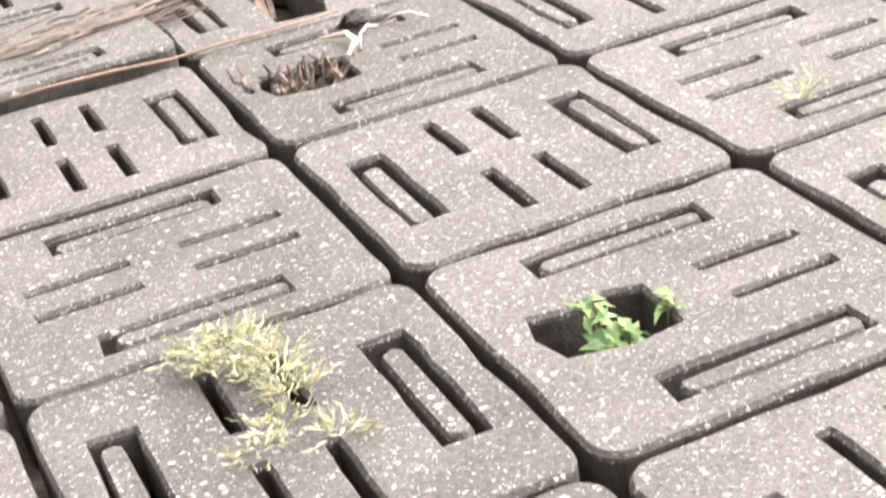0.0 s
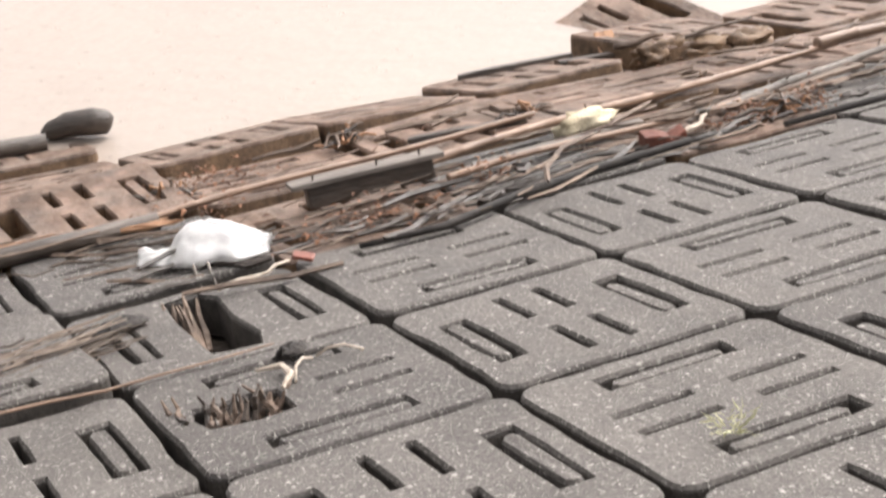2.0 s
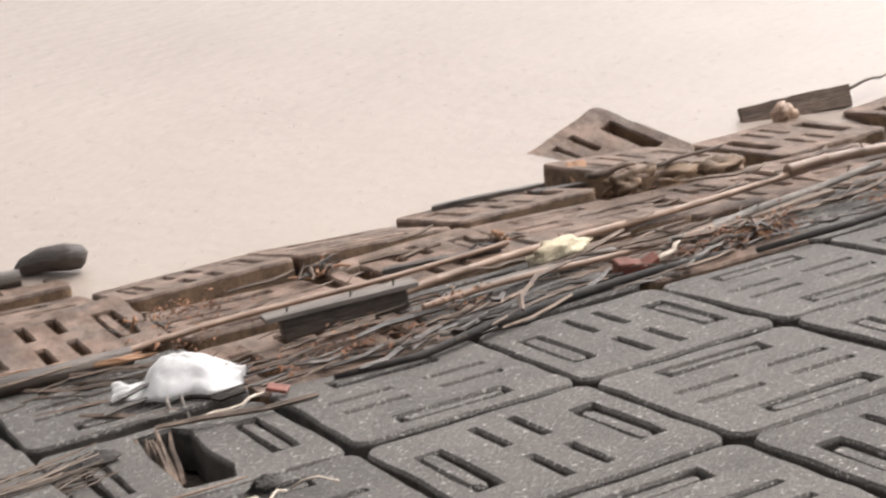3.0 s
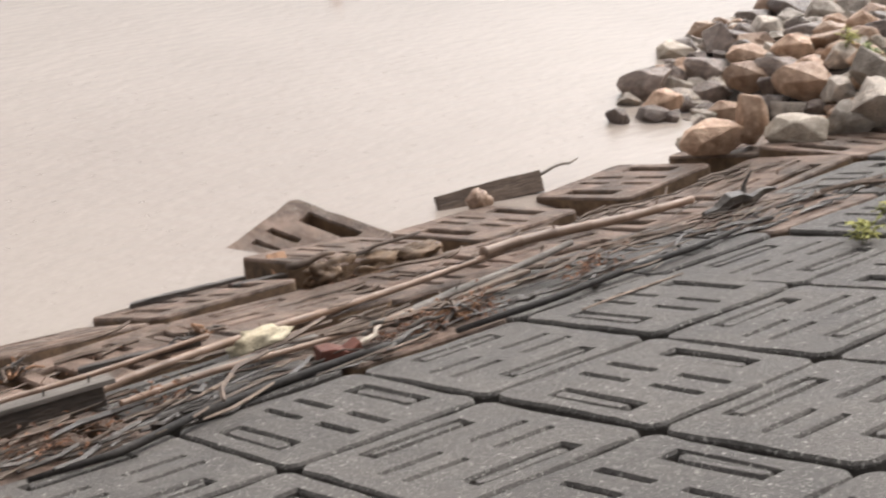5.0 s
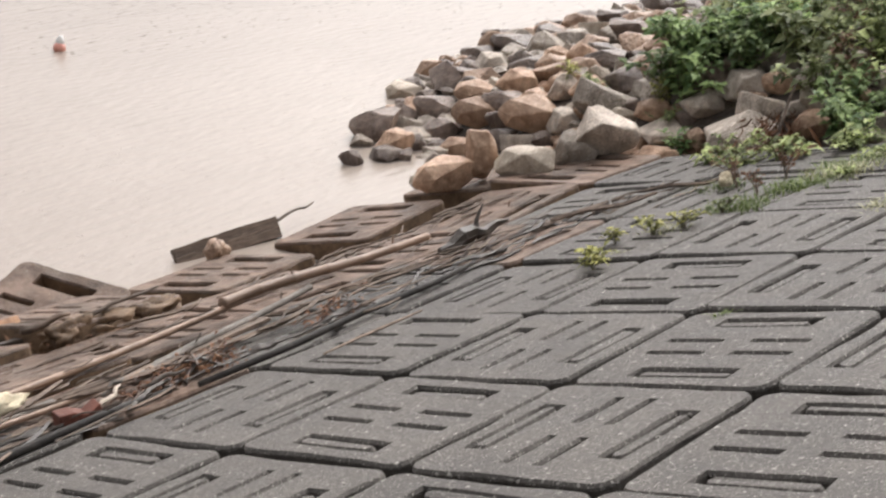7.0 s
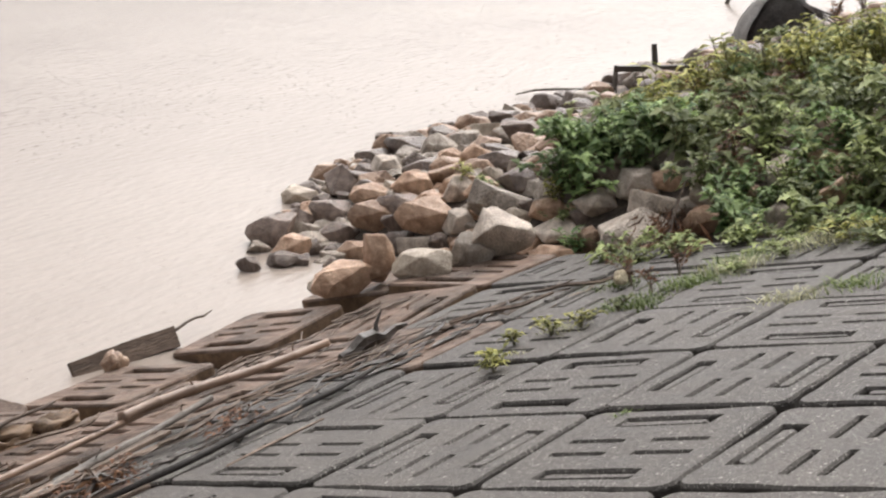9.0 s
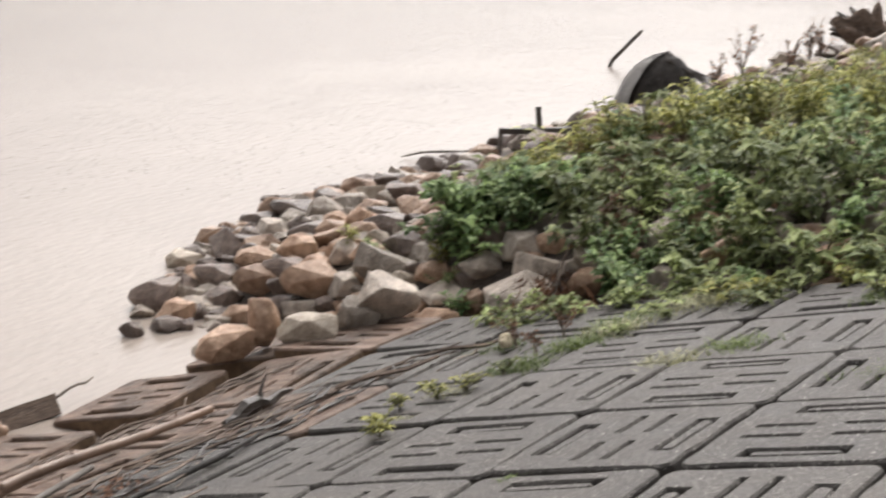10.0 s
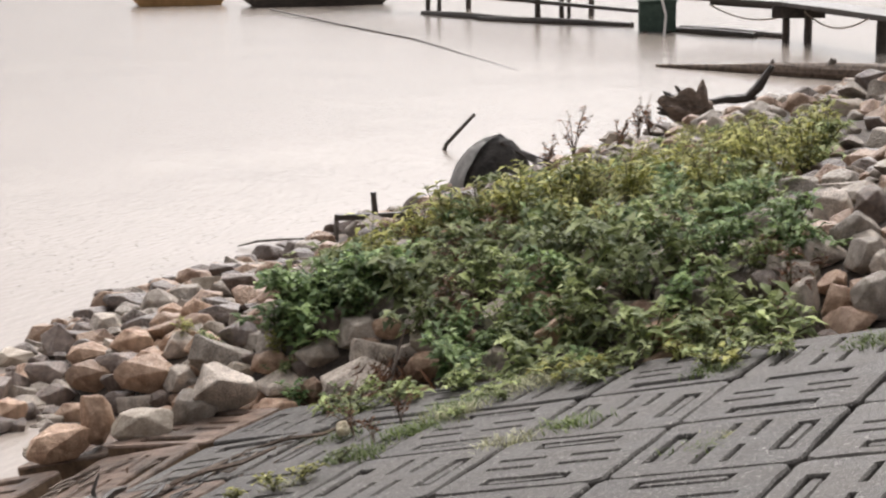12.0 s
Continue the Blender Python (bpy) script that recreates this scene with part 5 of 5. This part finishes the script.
# seed heads standing above the weeds
for k, (x, y, h) in enumerate(((19.43, 6.33, 0.45), (20.20, 6.29, 0.80), (19.93, 5.50, 0.55), (20.30, 5.36, 0.70), (21.62, 5.72, 0.60))):
    dry_plant(20 + k, h, 0.25, 6, DEADWOOD, "tall withered stalks above the green weeds", pose(x, y, terrain(x, y)), "tall_weed", 0.085, 1.8)

# ---- landing stage ----
jetty = thing("jetty", "dark timber landing stage on thin posts over the river", "jetty", pose(0, 0, 0))
spine = [(35.07, 4.17), (39.18, 7.21), (42.47, 9.76), (45.34, 13.63), (48.87, 20.04), (52.52, 26.24), (57.69, 35.58)]
for k, ((ax, ay), (bx, by)) in enumerate(zip(spine, spine[1:])):
    ln, an = math.hypot(bx - ax, by - ay), math.degrees(math.atan2(by - ay, bx - ax))
    top = 0.04 if k < 3 else 0.42
    part("deck", box((ln + 0.2, 1.1, 0.11), pose((ax + bx) / 2, (ay + by) / 2, top + 0.004 * k, 0, 0, an), 0.01), DARKWOOD, jetty)
    part("bearer", box((ln, 0.13, 0.16), pose((ax + bx) / 2, (ay + by) / 2 - 0.38, top - 0.13, 0, 0, an), 0.01), DARKWOOD, jetty)
for px, py, r in ((53.40, 27.25, 0.13), (53.48, 26.80, 0.12), (55.81, 26.81, 0.16), (49.95, 21.04, 0.15), (51.02, 20.66, 0.13), (51.06, 20.41, 0.10), (52.77, 20.33, 0.16),
                  (42.69, 10.20, 0.15), (42.44, 9.53, 0.16), (39.75, 6.89, 0.22), (46.32, 15.02, 0.12), (35.44, 4.46, 0.16)):
    part("post", tube([(px, py, -2.5), (px + rng.uniform(-0.05, 0.05), py, -0.1), (px + rng.uniform(-0.06, 0.06), py, 0.38 if px > 48.5 else 0.02)], [r * 0.72, r * 0.7, r * 0.66], 8), DARKWOOD, jetty)
part("headstock", box((1.4, 0.4, 0.32), pose(42.56, 9.83, -0.18, 0, 0, -74), 0.03), DARKWOOD, jetty)
part("rail", tube([(52.14, 25.12, -0.30), (49.85, 21.23, -0.36), (47.18, 16.27, -0.49)], [0.06, 0.07, 0.06], 8), DARKWOOD, jetty)
for k, (a, b) in enumerate((((44.16, 10.71), (46.92, 14.76)), ((47.61, 16.66), (49.50, 23.07)), ((45.72, 14.51), (44.05, 11.49)), ((49.50, 21.82), (52.18, 26.78)))):
    single("floating_boom", tube([(*a, WATER_Z + 0.04), ((a[0] + b[0]) / 2, (a[1] + b[1]) / 2 + 0.2, WATER_Z + 0.06), (*b, WATER_Z + 0.04)], [0.11, 0.13, 0.10], 8), DARKWOOD, "dark floating boom log beside the jetty", "boom", group="floating booms")
tank = thing("tank", "dark green box tank standing at the jetty", "tank", pose(45.53, 15.02, WATER_Z, 0, 0, -65) @ Matrix.Scale(0.74, 4))
part("shell", box((1.45, 1.2, 1.15), pose(0, 0, 0.62), 0.05), GREEN_PAINT, tank)
part("lid", box((1.55, 1.3, 0.10), pose(0, 0, 1.25), 0.02), GREEN_PAINT, tank)
for s in (-0.5, 0.5):
    part("skid", box((0.12, 1.3, 0.25), pose(s, 0, -0.03), 0.01), DARKWOOD, tank)
single("mooring_pole", tube([(0, 0, -0.6), (0.1, 0, 0.8), (-0.25, 0, 2.2)], [0.05, 0.05, 0.04], 8), FLOAT_WHITE, "pale mooring pole beside the green tank", "pole", pose(43.91, 14.19, WATER_Z, 0, 0, -65) @ Matrix.Scale(0.74, 4))
for a, b in (((39.32, 7.12, -0.12), (42.20, 9.56, -0.16)), ((42.58, 9.82, -0.16), (45.04, 13.21, -0.14))):
    single("mooring_rope", tube([Vector(a).lerp(Vector(b), f / 8) + Vector((0, 0, -0.33 * 4 * (f / 8) * (1 - f / 8))) for f in range(9)], 0.022, 6), ROPE, "slack mooring rope under the jetty", "rope", group="mooring ropes")


def barge(m, ln, wid, mat, label):
    """A flat working boat: raked hull, rubbing strake."""
    b = thing("boat", label, "boat", m, "moored boats")
    bm = bmesh.new()
    sec = []
    for f, w, low in ((-0.5, 0.55, 0.5), (-0.42, 0.85, 0.0), (-0.2, 1.0, -0.3), (0.2, 1.0, -0.3), (0.42, 0.8, 0.0), (0.5, 0.35, 0.6)):
        sec.append([bm.verts.new((f * ln, s * w * wid / 2 * k, z)) for s, k, z in ((-1, 1, 1.1), (-1, 0.85, low), (1, 0.85, low), (1, 1, 1.1))])
    for q, s in zip(sec, sec[1:]):
        for i in range(4):
            bm.faces.new((q[i], q[(i + 1) % 4], s[(i + 1) % 4], s[i]))
    bm.faces.new(sec[0][::-1])
    bm.faces.new(sec[-1])
    part("hull", bm, mat, b)
    part("strake", box((ln * 0.8, wid * 1.04, 0.14), pose(0, 0, 0.92), 0.03), DARKWOOD, b)
    return b


barge(pose(55.87, 40.77, WATER_Z, 0, 0, -47) @ Matrix.Scale(0.74, 4), 5.5, 2.2, HULL_ORANGE, "ochre-hulled river boat moored beyond the jetty")
barge(pose(57.07, 34.57, WATER_Z, 0, 0, -47) @ Matrix.Scale(0.74, 4), 8.5, 2.4, DARKWOOD, "dark wooden river boat moored beyond the jetty")
single("mooring_line", tube([(52.02, 33.45, WATER_Z + 0.12), (45.86, 26.40, WATER_Z + 0.03), (40.77, 20.66, WATER_Z + 0.02), (32.77, 13.34, WATER_Z - 0.02)], 0.03, 6), DARKWOOD, "long dark mooring line lying on the water", "rope")
